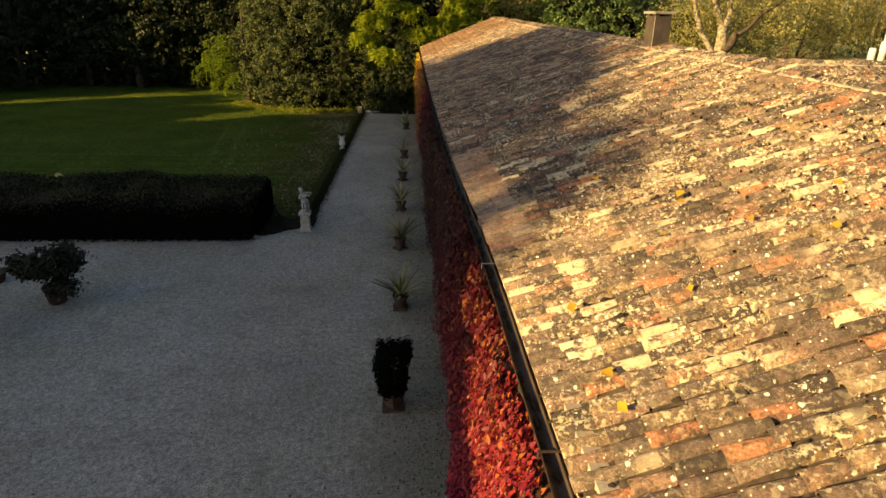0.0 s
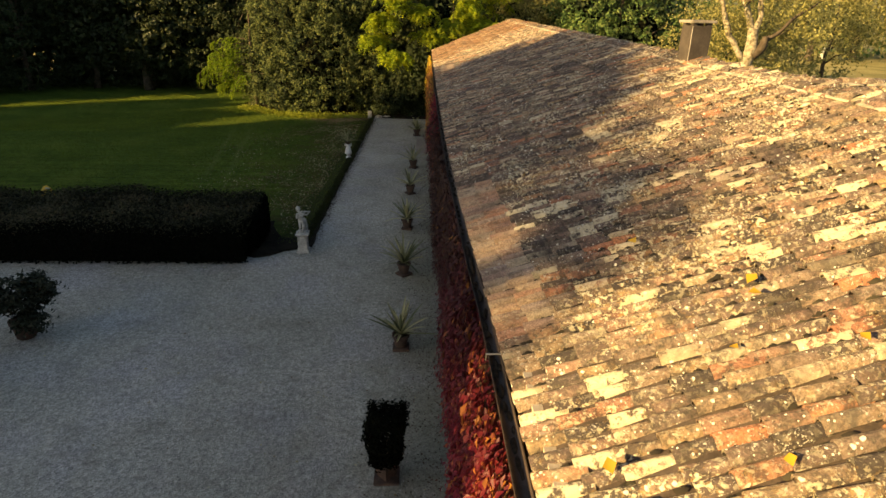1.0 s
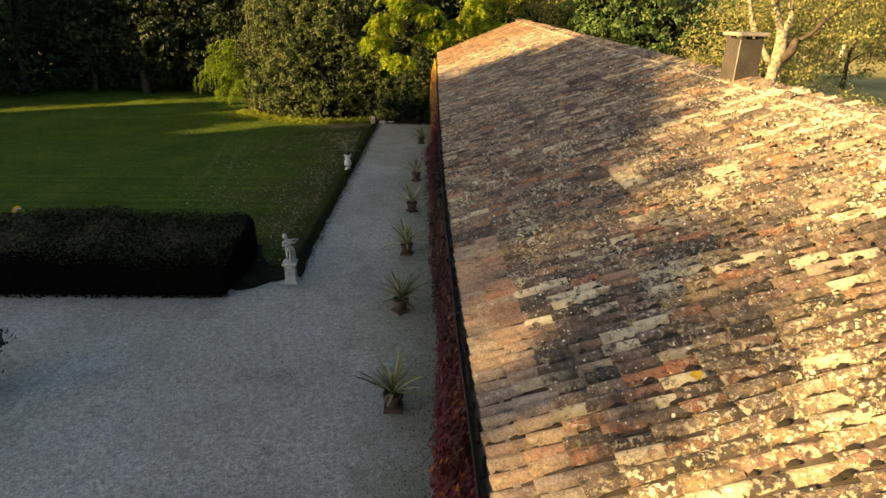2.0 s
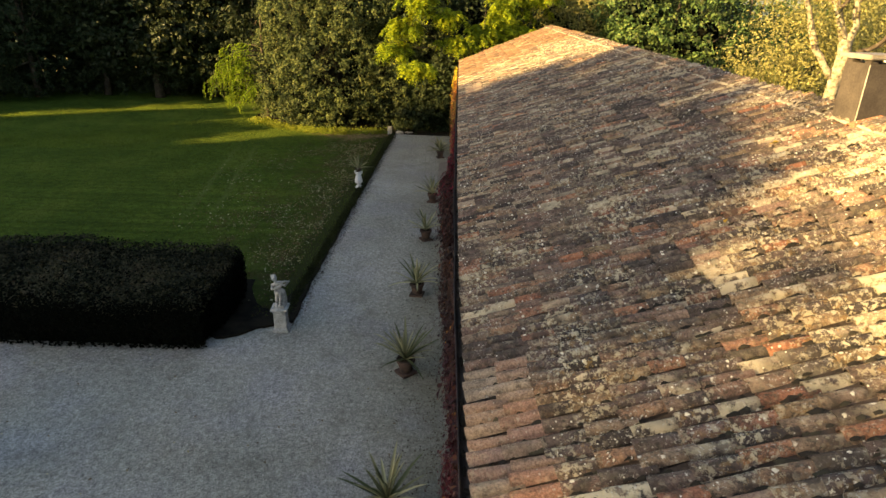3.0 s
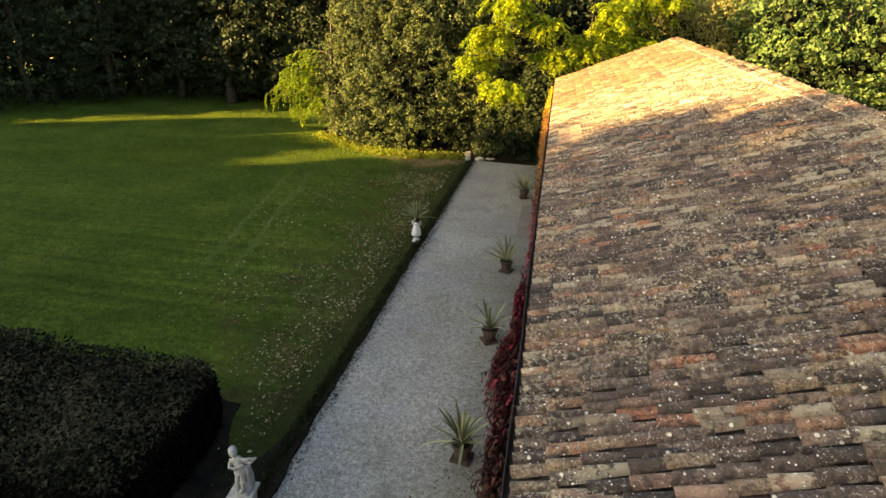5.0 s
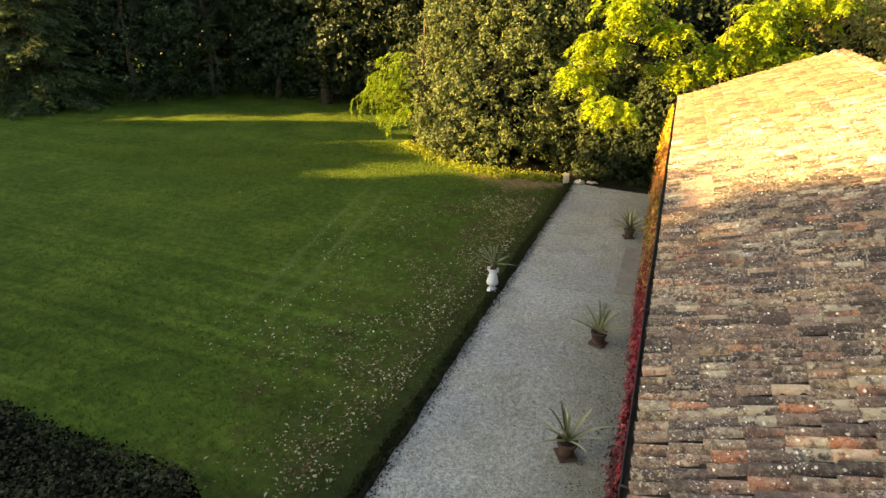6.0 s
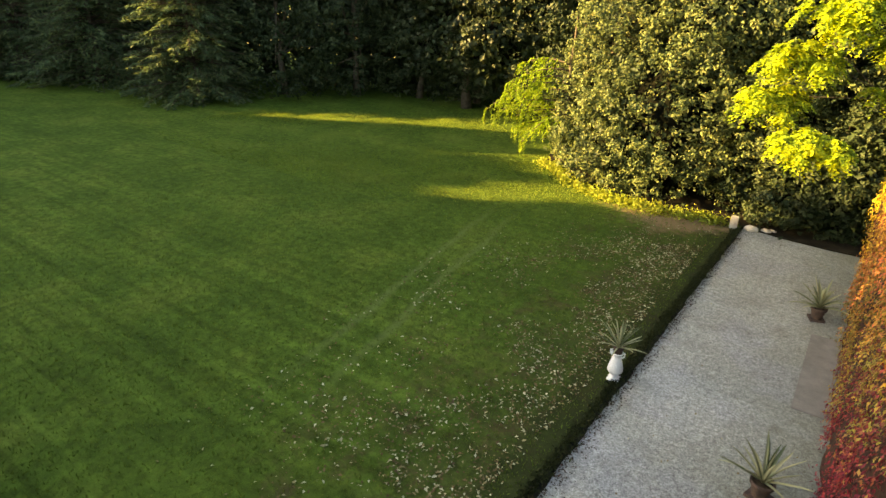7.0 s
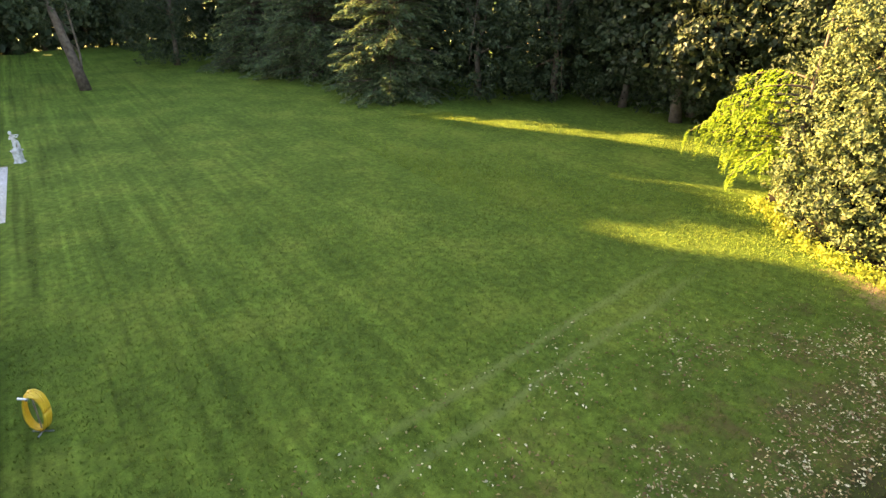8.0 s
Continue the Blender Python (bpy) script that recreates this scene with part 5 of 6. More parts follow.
def pale_tree():
    """A tree with pale flaking bark: two stems that fork low, sparse golden leaves."""
    rng = np.random.default_rng(131)
    ob = thing("plane_tree", "forked tree with pale sunlit bark and thin golden leaves", "tree", (20.5, 43.5, 0.0))
    for name, pts, rad in (("trunk", [(0, 0, -0.1), (0.15, 0, 2.5), (-0.15, 0, 4.6), (0.1, 0, 6.6), (0.0, 0, 8.1)], [0.58, 0.46, 0.40, 0.42, 0.36]),
                           ("fork", [(0.0, 0, 7.8), (-0.3, 0.1, 8.6), (-0.75, 0.2, 9.7), (-1.1, 0.2, 11.0), (-1.3, 0.2, 13.5)], [0.28, 0.25, 0.23, 0.2, 0.12]),
                           ("fork", [(0.05, 0, 7.9), (0.35, 0, 8.8), (0.2, 0.2, 9.8), (0.6, 0.2, 11.4), (0.9, 0.2, 13.5)], [0.24, 0.22, 0.19, 0.16, 0.1]),
                           ("fork", [(-0.2, 0, 6.2), (-1.2, 0.3, 7.6), (-1.7, 0.4, 8.8), (-2.4, 0.4, 10.4), (-3.0, 0.4, 13.0)], [0.2, 0.19, 0.18, 0.16, 0.1]),
                           ("burl", [(0.25, -0.1, 6.5), (0.65, -0.2, 7.1), (0.85, -0.2, 7.7)], [0.36, 0.42, 0.22]),
                           ("bough", [(0.6, 0, 7.2), (1.6, -0.3, 8.0), (2.4, -0.3, 8.9), (4.2, -0.4, 10.2)], [0.20, 0.14, 0.10, 0.05]),
                           ("bough", [(0.2, 0, 6.8), (1.2, 0.3, 7.6), (2.2, 0.4, 7.9), (3.8, 0.6, 8.6)], [0.12, 0.09, 0.06, 0.03]),
                           ("bough", [(-0.6, 0, 9.6), (-0.1, 0.3, 10.4), (0.0, 0.4, 11.4), (0.5, 0.6, 13.0)], [0.12, 0.09, 0.07, 0.04])):
        part(name, lumpy(lumpy(tube(bmesh.new(), [Vector(a).lerp(Vector(b), t) for a, b in zip(pts, pts[1:]) for t in (0, 0.25, 0.5, 0.75)] + [pts[-1]], [(a + (b - a) * t) * 0.84 for a, b in zip(rad, rad[1:]) for t in (0, 0.25, 0.5, 0.75)] + [rad[-1] * 0.84], 12), 0.14, 0.9), 0.05, 3.0), PALE_BARK if name in ("trunk", "fork") else BARK, ob, "" if name != "trunk" else "pale patchy bark", True)
    blobs = [((-2.5, 0.5, 11), (2.4, 2.2, 2.6)), ((1.0, 0.5, 11), (2.6, 2.4, 2.6)), ((3.8, 0, 8.6), (1.8, 1.6, 1.2)), ((-1.2, 1.5, 8), (2.0, 1.6, 2.2))]
    leaf_mass("crown", rng, blobs, 420, 14, 0.3, 0.17, GOLD, ob)


pale_tree()


def willow(at, seed, label, size=1.0):
    rng = np.random.default_rng(seed)
    ob = thing("willow_tree", label, "tree", (*at, 0.0))
    trunk_part(ob, (0, 0, -0.1), (0.3, 0, 8 * size), 0.4 * size, 0.15 * size, BARK, rng)
    P, A = [], []
    for k in range(260):
        a, rad = rng.uniform(0, 2 * math.pi), 4.5 * size * math.sqrt(rng.random())
        top = (9.5 - 0.25 * rad + rng.normal() * 0.5) * size
        L = rng.uniform(3.5, 7.5) * size
        t = np.linspace(0, 1, 26)
        P.append(np.stack([math.cos(a) * (rad + 0.5 * t), math.sin(a) * (rad + 0.5 * t), top - L * t], 1) + rng.normal(size=(26, 3)) * 0.08)
        A.append(np.tile([0, 0, -1.0], (26, 1)) + rng.normal(size=(26, 3)) * 0.3)
    P, A = np.concatenate(P), np.concatenate(A)
    part("crown", leaf_mesh("crown", rng, P, rng.normal(size=P.shape), 0.34 * size, 0.3, 0.1, A), GOLD, ob, "hanging golden leaf curtains")


willow((80.0, 132.0), 141, "golden willow with hanging branches beyond the field", 1.9)
willow((94.0, 139.0), 142, "tall golden willow at the far edge of the field", 2.1)
willow((108.0, 140.0), 143, "golden willow among the far trees", 2.0)
for i, (x, y) in enumerate(((33.0, 68.0), (25.0, 64.0), (40.0, 76.0), (52.0, 84.0), (70.0, 60.0), (82.0, 70.0), (60.0, 44.0), (76.0, 40.0))):
    broadleaf("field_tree", "leafy tree turning gold beyond the field", "tree", (x, y), [((0, 0, 6.0), (4.5, 4.5, 5.0)), ((2.5, 0.5, 9.5), (3.5, 3.5, 3.5))], 360, 16, 0.5, 0.36, GOLD if i != 1 else GREEN, 150 + i, r0=0.3, limbs=4, group="field trees")
tank = thing("white_tank", "pair of white upright tanks far across the field", "tank", (95.2, 126.5, 0.0))
for x, h in ((0, 3.0), (2.2, 4.3)):
    part("tank_body", lathe(bmesh.new(), [(0.65, -0.1), (0.65, h - 0.3), (0.5, h - 0.05), (0.15, h)], 20, (x, 0, 0)), WHITE, tank, smooth=True)
part("pole", tube(bmesh.new(), [(2.2, 0, 4.2), (2.2, 0, 6.6)], [0.3, 0.25]), WHITE, tank)

post = thing("field_post", "short white marker post in the far field", "post", (86.0, 137.0, 0.0))
part("shaft", lathe(bmesh.new(), [(0.35, -0.1), (0.35, 2.0), (0.2, 2.4), (0.05, 2.5)], 12), WHITE, post, smooth=True)

# dark wood round the lawn
spots = [(-80, 47.5), (-76, 59.5), (-67, 63.5), (-60, 66), (-53.5, 64), (-46, 66), (-41, 70.5), (-35.5, 73), (-30, 74.5), (-24.5, 73.5), (-20, 72),
         (-85, 57), (-75, 65), (-66, 69), (-57, 73), (-49, 77), (-41, 82), (-33, 84), (-25, 83), (-17, 79), (-10, 74), (-2, 73)]
for i, (x, y) in enumerate(spots):
    rr = np.random.default_rng(300 + i)
    blobs = [((rr.normal() * 0.8, rr.normal() * 0.8, 3.6), (4.4, 4.0, 4.2)), ((rr.normal() * 1.2, rr.normal(), 8.0), (4.0, 3.8, 4.2)), ((rr.normal() * 1.5, rr.normal(), 12.0), (3.4, 3.2, 3.6))]
    words = ("dark broadleaf tree in deep shade at the wood's edge", "shaded tree with drooping lower branches beside the lawn", "dense dark tree standing behind the lawn")[i % 3]
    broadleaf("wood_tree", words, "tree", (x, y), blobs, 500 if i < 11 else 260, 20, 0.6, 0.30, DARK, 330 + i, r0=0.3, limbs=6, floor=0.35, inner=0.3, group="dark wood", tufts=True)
# dense undergrowth closes the wood behind its first trees
rr = np.random.default_rng(321)
line = np.array([(-110, 40), (-90, 53), (-76, 60), (-62, 66), (-50, 72), (-38, 78), (-26, 79), (-14, 75), (-2, 71), (12, 72), (24, 70)], float)
n = 7600
t = rr.random(n) * 10
k = np.minimum(t.astype(int), 9)
q = line[k] + (line[k + 1] - line[k]) * (t - k)[:, None]
P = np.concatenate([q + rr.normal(size=(n, 2)) * 1.8, (rr.random(n) * (13 + 2 * np.sin(t * 5)))[:, None]], 1)
P = (P[:, None] + rr.normal(size=(n, 8, 3)) * 0.5).reshape(-1, 3)
P = P[P[:, 2] > 0.1]
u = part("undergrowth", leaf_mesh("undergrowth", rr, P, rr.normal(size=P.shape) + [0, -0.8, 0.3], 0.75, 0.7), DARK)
tagged(u, "dark tangle of undergrowth inside the wood", "undergrowth", kind="stuff")
conifer("fir_tree", "dark fir whose lit bough tips droop over the lawn", (-50.0, 59.4), 19.0, 6.2, 201, NEEDLE, density=2.2)
conifer("cedar_tree", "shaded conifer with low spreading boughs", (-63.5, 57.8), 15.0, 7.4, 202, NEEDLE, density=1.9)
conifer("cedar_tree", "shaded conifer with low boughs, deep in the wood's edge", (-72.5, 55.0), 13.0, 6.4, 203, NEEDLE, density=1.6)
broadleaf("lime_tree", "large-leaved lime with hanging boughs at the lawn's end", "tree", (-29.5, 72.0),
          [((-3.0, 0.3, 5.6), (4.4, 3.0, 3.6)), ((2.6, -0.4, 6.0), (4.6, 3.2, 4.0)), ((0.0, 0.4, 10.5), (6.0, 3.6, 4.2)), ((-5.6, 0.8, 9.0), (3.4, 3.0, 4.0)), ((6.0, 0.6, 9.5), (3.6, 3.0, 4.4))], 1500, 22, 0.55, 0.34, WOOD_EDGE, 215, r0=0.4, limbs=9, floor=0.9, core=0.55, width=0.75, tufts="bush")
lean = broadleaf("leaning_tree", "tree with a leaning bare trunk on the lawn", "tree", (-67.2, 36.8), [((-2.5, -1.0, 8.5), (4.0, 3.6, 3.0)), ((-4.5, -2.0, 11.5), (4.0, 3.6, 3.0))], 420, 16, 0.45, 0.32, DARK, 210, r0=0.12, limbs=4)
part("leaning_trunk", lumpy(tube(bmesh.new(), [(0, 0, -0.1), (-0.2, -0.5, 3.0), (-0.9, -1.0, 6.0), (-2.2, -1.4, 9.0)], [0.5, 0.4, 0.34, 0.2], 10), 0.06, 1.5), BARK, lean, smooth=True)

# a tall belt added to the west, mostly out of view; its uneven top line is cut to shape the low sun's shadows
profile = [(-14, 19.7), (8.5, 19.7), (9.0, 24), (9.4, 27.5), (10.1, 29.0), (12.5, 29.5), (14.6, 29.8), (15.6, 30.2), (16.3, 30.4), (19.2, 31.4), (23, 32.5), (26.5, 32.2), (27.5, 31.4), (29, 30.2), (31, 29.5),
           (33.6, 28.6), (37, 28.0), (40.5, 28.0), (46, 27.4), (50.8, 27.2), (52.4, 24.2), (53.6, 21.5), (57.6, 21.5), (58.4, 22.5), (60.8, 22.5), (61.4, 20.2), (63.0, 20.2), (63.7, 22.5), (68.4, 22), (69.1, 16.6), (72.3, 16.2), (73.4, 20), (76, 22), (78, 31), (84, 37), (104, 37)]
S0 = -75.0
SPARSE = [(8.75, 23.0, 28.4, 16), (10.2, 25.9, 28.8, 42), (11.65, 26.0, 28.4, 26), (13.1, 26.1, 28.6, 46), (14.55, 28.5, 29.4, 24)]   # crown heights where the tops are thin
c = -13.0
i = 0
while c < 103:
    h = float(np.interp(c, [q[0] for q in profile], [q[1] for q in profile]))
    rr = np.random.default_rng(500 + i)
    back = rr.uniform(-2.0, 2.0)
    x = (S0 + back) * math.cos(SUN_AZ) - c * math.sin(SUN_AZ)
    y = (S0 + back) * math.sin(SUN_AZ) + c * math.cos(SUN_AZ)
    h -= back * math.tan(SUN_EL)
    w = 1.25
    spire = next((q for q in SPARSE if abs(c - q[0]) < 0.7), None)
    if spire is None and 28.5 < c < 50:
        spire = (c, h - 1.1, h + 0.9, 24)
    if spire:
        h, tip, sprays = spire[1] - back * math.tan(SUN_EL), spire[2] - back * math.tan(SUN_EL), spire[3]
    blobs = [((0, 0, z), (w, w, 2.6)) for z in np.arange(2.0, h - 2.0, 2.6)] + [((0, 0, h - 2.0), (w * 0.9, w * 0.9, 2.0))]
    pop = broadleaf("shade_poplar", "tall dark poplar added west of the lawn to cast shade", "tree", (x, y), blobs, 430 if 18 < c < 53 else 300, 5, 0.32, 1.15, DARK, 540 + i, r0=0.22, limbs=2, inner=0.6, group="poplar belt", width=0.85)
    # thinned tops added so that part of the roof is half shaded
    if spire:
        leaf_mass("thin_top", rr, [((0, 0, (h + tip) / 2), (1.1, 1.1, (tip - h) / 2 + 0.2))], sprays, 5, 0.3, 0.6, DARK, pop, "sparse leaves added to half-shade the roof", 0.8, 0.6)
    c += 1.45
    i += 1

# far woods close the horizon
rr = np.random.default_rng(77)
n = 5200
a = rr.uniform(0, 2 * math.pi, n)
d = rr.uniform(156, 190, n)
P = np.stack([np.cos(a) * d, 30 + np.sin(a) * d, rr.uniform(0, 13, n) * (0.7 + 0.3 * np.sin(a * 23))], 1)
P = (P[:, None] + rr.normal(size=(n, 9, 3)) * 1.8).reshape(-1, 3)
P = P[P[:, 2] > 0]
woods = part("far_woods", leaf_mesh("far_woods", rr, P, rr.normal(size=P.shape), 1.3, 0.7), GREEN)
tagged(woods, "ring of distant woodland round the meadow", "woodland", kind="stuff")

# pale border plants and litter at the foot of the laurel
rr = np.random.default_rng(88)
n = 760
t = rr.random(n)
front = np.array([(-16.2, 61.0), (-13.5, 58.2), (-11.0, 56.9), (-8.0, 56.6), (-5.0, 57.0)])
px = np.interp(t, np.linspace(0, 1, 5), front[:, 0])
py = np.interp(t, np.linspace(0, 1, 5), front[:, 1])
P = np.stack([px + rr.normal(size=n) * 0.3, py + rr.normal(size=n) * 0.3 - 0.3, rr.uniform(0.05, 0.32, n)], 1)
P = (P[:, None] + rr.normal(size=(n, 6, 3)) * [0.12, 0.12, 0.1]).reshape(-1, 3)
P[:, 2] = np.maximum(P[:, 2], 0.06)
b = part("border_plants", leaf_mesh("border_plants", rr, P, rr.normal(size=P.shape) + [0, 0, 1.0], 0.15, 0.6), BORDER)
tagged(b, "low pale green border plants below the laurel", "border plants", kind="stuff")

# ---------------------------------------------------------------- grass, leaves, pebbles
rr = np.random.default_rng(91)
n = 90000
x = rr.uniform(-34, -4.7, n)
y = rr.uniform(27.0, 60, n)
fall = np.clip(1 - (np.hypot(x + 11, y - 42) - 11) / 16, 0, 1)
ok = (rr.random(n) < fall) & (x < -4.72 + 0.0148 * (y - 27) - 0.2) & ~((x < -5.9) & (y < 30.0)) & ~((x > -17) & (y > 57.5)) & ((x > -24) | (y > 31))
x, y = x[ok], y[ok]
n = len(x)
P = np.stack([x, y, np.full(n, 0.075)], 1)
g = part("grass", leaf_mesh("grass", rr, P, rr.normal(size=(n, 3)) * [1, 1, 0.3], 0.075, 0.35, 0.05, np.stack([rr.normal(size=n) * 0.5, rr.normal(size=n) * 0.5, np.ones(n)], 1)), GRASS)
tagged(g, "short blades of mown grass over the lawn", "grass", kind="stuff")


# longer, lighter upright grass added at the lawn's far end to brighten the sun bands; it thins out softly all round
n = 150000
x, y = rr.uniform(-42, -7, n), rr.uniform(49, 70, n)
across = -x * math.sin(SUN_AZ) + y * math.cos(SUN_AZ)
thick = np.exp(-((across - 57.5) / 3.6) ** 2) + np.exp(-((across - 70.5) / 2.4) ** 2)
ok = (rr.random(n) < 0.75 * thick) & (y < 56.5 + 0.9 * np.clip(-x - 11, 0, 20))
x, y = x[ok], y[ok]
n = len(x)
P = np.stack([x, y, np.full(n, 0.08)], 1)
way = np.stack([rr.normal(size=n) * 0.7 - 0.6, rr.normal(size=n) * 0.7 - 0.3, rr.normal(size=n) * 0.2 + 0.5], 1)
g = part("long_grass", leaf_mesh("long_grass", rr, P, way, 0.085, 0.4, 0.05, np.stack([rr.normal(size=n) * 0.5, rr.normal(size=n) * 0.5, np.ones(n)], 1)), SUN_BAND_GRASS)
tagged(g, "longer, lighter grass added to brighten the sun bands at the lawn's far end", "grass", kind="stuff")


def litter(name, label, category, x, y, z, size, material, seed, width=0.7, lie=(0, 0, 1.0)):
    rr = np.random.default_rng(seed)
    n = len(x)
    ob = part(name, leaf_mesh(name, rr, np.stack([x, y, z], 1), rr.normal(size=(n, 3)) * 0.3 + np.array(lie), size, width, 0.2), material)
    return tagged(ob, label, category, kind="stuff")


n = 22000
t = rr.random(n) ** 0.7
y = 28 + 29 * t
x = edge_x(y) - 0.7 - np.abs(rr.normal(size=n)) * (1.9 + 1.7 * np.sin(np.clip((y - 30) / 24, 0, 1) * math.pi))
drift = np.array([noise.noise((a * 0.55, b * 0.4, 7.7)) + 0.5 * noise.noise((a * 1.7, b * 1.3, 2.2)) for a, b in zip(x, y)])
ok = (x > -14) & ~((x < -6.3) & (y < 30.2)) & (drift + 0.3 * rr.normal(size=len(x)) > 0.08)
litter("fallen_leaves", "pale and brown dry leaves in drifts over the lawn beside the path", "leaves", x[ok], y[ok], np.full(ok.sum(), 0.085), 0.074 * rr.uniform(0.5, 1.6, ok.sum()), LITTER, 92, 0.55)
n = 700
x, y = rr.uniform(-14, 0.4, n), rr.uniform(3, 57, n)
ok = (x > edge_x(y) + 0.1) | (y < 25)
litter("path_leaves", "few dark leaves lying on the gravel", "leaves", x[ok], y[ok], np.full(ok.sum(), 0.015), 0.07, LITTER, 93)
n = 2600
x, y = 0.45 - np.abs(rr.normal(size=n)) * 0.7, rr.uniform(4, 40, n)
litter("wall_litter", "dark bits of leaf and twig along the foot of the wall", "leaves", x, y, np.full(n, 0.012), 0.05, TWIG_LITTER, 95)
n = 9000
y = rr.uniform(27.0, 56.6, n)
x = edge_x(y) - 0.12 + rr.normal(size=n) * 0.09
P = np.stack([x, y, np.full(n, 0.075)], 1)
g = part("edge_grass", leaf_mesh("edge_grass", rr, P, rr.normal(size=(n, 3)) * [1, 1, 0.3], 0.13, 0.3, 0.05, np.stack([rr.normal(size=n) * 0.6 + 0.5, rr.normal(size=n) * 0.6, np.ones(n)], 1)), EDGE_GRASS)
tagged(g, "ragged grass hanging over the cut lawn edge", "grass", kind="stuff")
n = 2200
y = rr.uniform(26.6, 56.6, n)
x = edge_x(y) + 0.06 + np.abs(rr.normal(size=n)) * 0.16
litter("edge_litter", "dark crumbs of soil and leaf beside the lawn edge", "leaves", x, y, np.full(n, 0.012), 0.06, TWIG_LITTER, 96)
n = 42000
x, y = rr.uniform(-15, 0.5, n), 3 + 53.5 * rr.random(n) ** 1.3
ok = ((x > edge_x(y) + 0.03) | (y < 25.3)) & ~((np.abs(x + 0.05) < 0.6) & (np.abs(y - 45.9) < 2.4))
x, y = x[ok], y[ok]
n = len(x)
s = rr.uniform(0.008, 0.022, n)[:, None]
dirs = np.array([(1, 0, 0), (-0.5, 0.8, 0), (-0.5, -0.8, 0), (0.1, 0, 0.8)], float)
V = (np.stack([x, y, np.full(n, 0.001)], 1)[:, None] + dirs[None] * s[:, None] * rr.uniform(0.7, 1.3, (n, 4, 1))).reshape(-1, 3)
k = np.arange(n)[:, None] * 4
ob = part("pebbles", fast_mesh("pebbles", V, np.concatenate([k + [0, 1, 3], k + [1, 2, 3], k + [2, 0, 3]])), PEBBLE)
tagged(ob, "loose grey pebbles over the gravel", "gravel", kind="stuff")


# ---------------------------------------------------------------- roof tiles
PITCH, LAY, LONG = 0.185, 0.35, 0.45
COURSES = int((RIDGE_X - EAVE_X) / (LAY * math.cos(math.atan(SLOPE)))) + 1


def barrel(w0, w1, h0, h1, up, thick=0.016, seg=6):
    """One barrel tile along +x (uphill), its lower end at x = 0; up: 1 humps, -1 hollows."""
    v, f = [], []
    for x, w, h in ((0.0, w0, h0), (LONG, w1, h1)):
        for t in (0.0, thick):
            for i in range(seg + 1):
                a = math.pi * i / seg
                v.append((x, -(w / 2 - t) * math.cos(a), up * (h - t) * math.sin(a)))
    m = seg + 1
    for i in range(seg):
        f.append((i, i + 1, 2 * m + i + 1, 2 * m + i))       # outer skin
        f.append((m + i, i + m + 1, i + 1, i))               # cut end
    if up > 0:
        f.append((0, 2 * m, 3 * m, m)), f.append((seg, m + seg, 3 * m + seg, 2 * m + seg))
    v, out = np.array(v), []
    for q in f:                                               # every face looks outwards
        p = v[list(q)]
        way = np.cross(p[2] - p[0], p[3] - p[1])
        mid = p.mean(0)
        want = np.array([-1.0, 0, 0]) if np.ptp(p[:, 0]) < 1e-6 else np.array([0, mid[1] if up > 0 else -mid[1], max(mid[2], 0.01) if up > 0 else 1.0])
        out.append(q if way @ want > 0 else q[::-1])
    return v, np.array(out)


COVER = barrel(0.148, 0.120, 0.088, 0.072, 1, 0.019, 8)
HOLLOW = barrel(0.175, 0.20, 0.045, 0.05, -1, 0.012, 4)
PLAIN = barrel(0.148, 0.120, 0.088, 0.072, 1, 0.019, 4)      # for the slopes turned away
TILT = math.atan(SLOPE)


def round_skin(me, shape):
    """Smooth shading on the curved skins of barrel tiles; cut ends stay flat."""
    v, f = shape
    skin = np.ptp(v[f][:, :, 0], axis=1) > 0.01
    me.polygons.foreach_set("use_smooth", np.tile(skin, len(me.polygons) // len(f)))
    return me


def place(shape, x, y, lift, jy, js, jr):
    """Tiles of one shape at slope places: arrays of eave distance and of y, with their disorder."""
    v, f = shape
    n = len(x)
    cy, sy = np.cos(jr), np.sin(jr)
    px = v[None, :, 0] * cy[:, None] - v[None, :, 1] * sy[:, None]
    py = (v[None, :, 0] * sy[:, None] + v[None, :, 1] * cy[:, None]) + (y + jy)[:, None]
    along = x[:, None] + px + js[:, None]
    rise = v[None, :, 2] + lift[:, None] + 0.030 * (1 - v[None, :, 0] / LONG)
    X = EAVE_X + along * math.cos(TILT) - rise * math.sin(TILT) + (bow(py) - np.interp(py, [9.5, 15], [0, 0.035])) * np.clip(1 - along / 6.0, 0, 1)
    Z = roof_z(EAVE_X) - 0.075 + along * math.sin(TILT) + rise * math.cos(TILT)
    V = np.stack([X, py, Z], 2).reshape(-1, 3)
    F = (f[None] + (np.arange(n) * len(v))[:, None, None]).reshape(-1, f.shape[1])
    return V, F


rr = np.random.default_rng(61)
cols = np.arange(Y0, Y1 - 0.05, PITCH)
yy, kk = np.meshgrid(cols, np.arange(COURSES), indexing="ij")
yy, kk = yy.ravel(), kk.ravel()
n = len(yy)
wave = 0.03 * np.sin(yy * 0.31) + 0.02 * np.sin(yy * 0.83 + kk * 0.3)
sag = 0.03 * np.sin(yy * 0.27 + 1.0) * np.sin(kk / COURSES * math.pi) + 0.012 * np.sin(yy * 1.1 + kk)
colshift = np.repeat(rr.normal(size=len(cols)) * 0.016, COURSES)
jy, js, jr, jl = rr.normal(size=n) * 0.009, rr.normal(size=n) * 0.018 + colshift, rr.normal(size=n) * 0.025, rr.normal(size=n) * 0.006
jr, jy = jr * 1.3, jy * 1.5
js = np.where(kk == 0, js * 0.25, js)
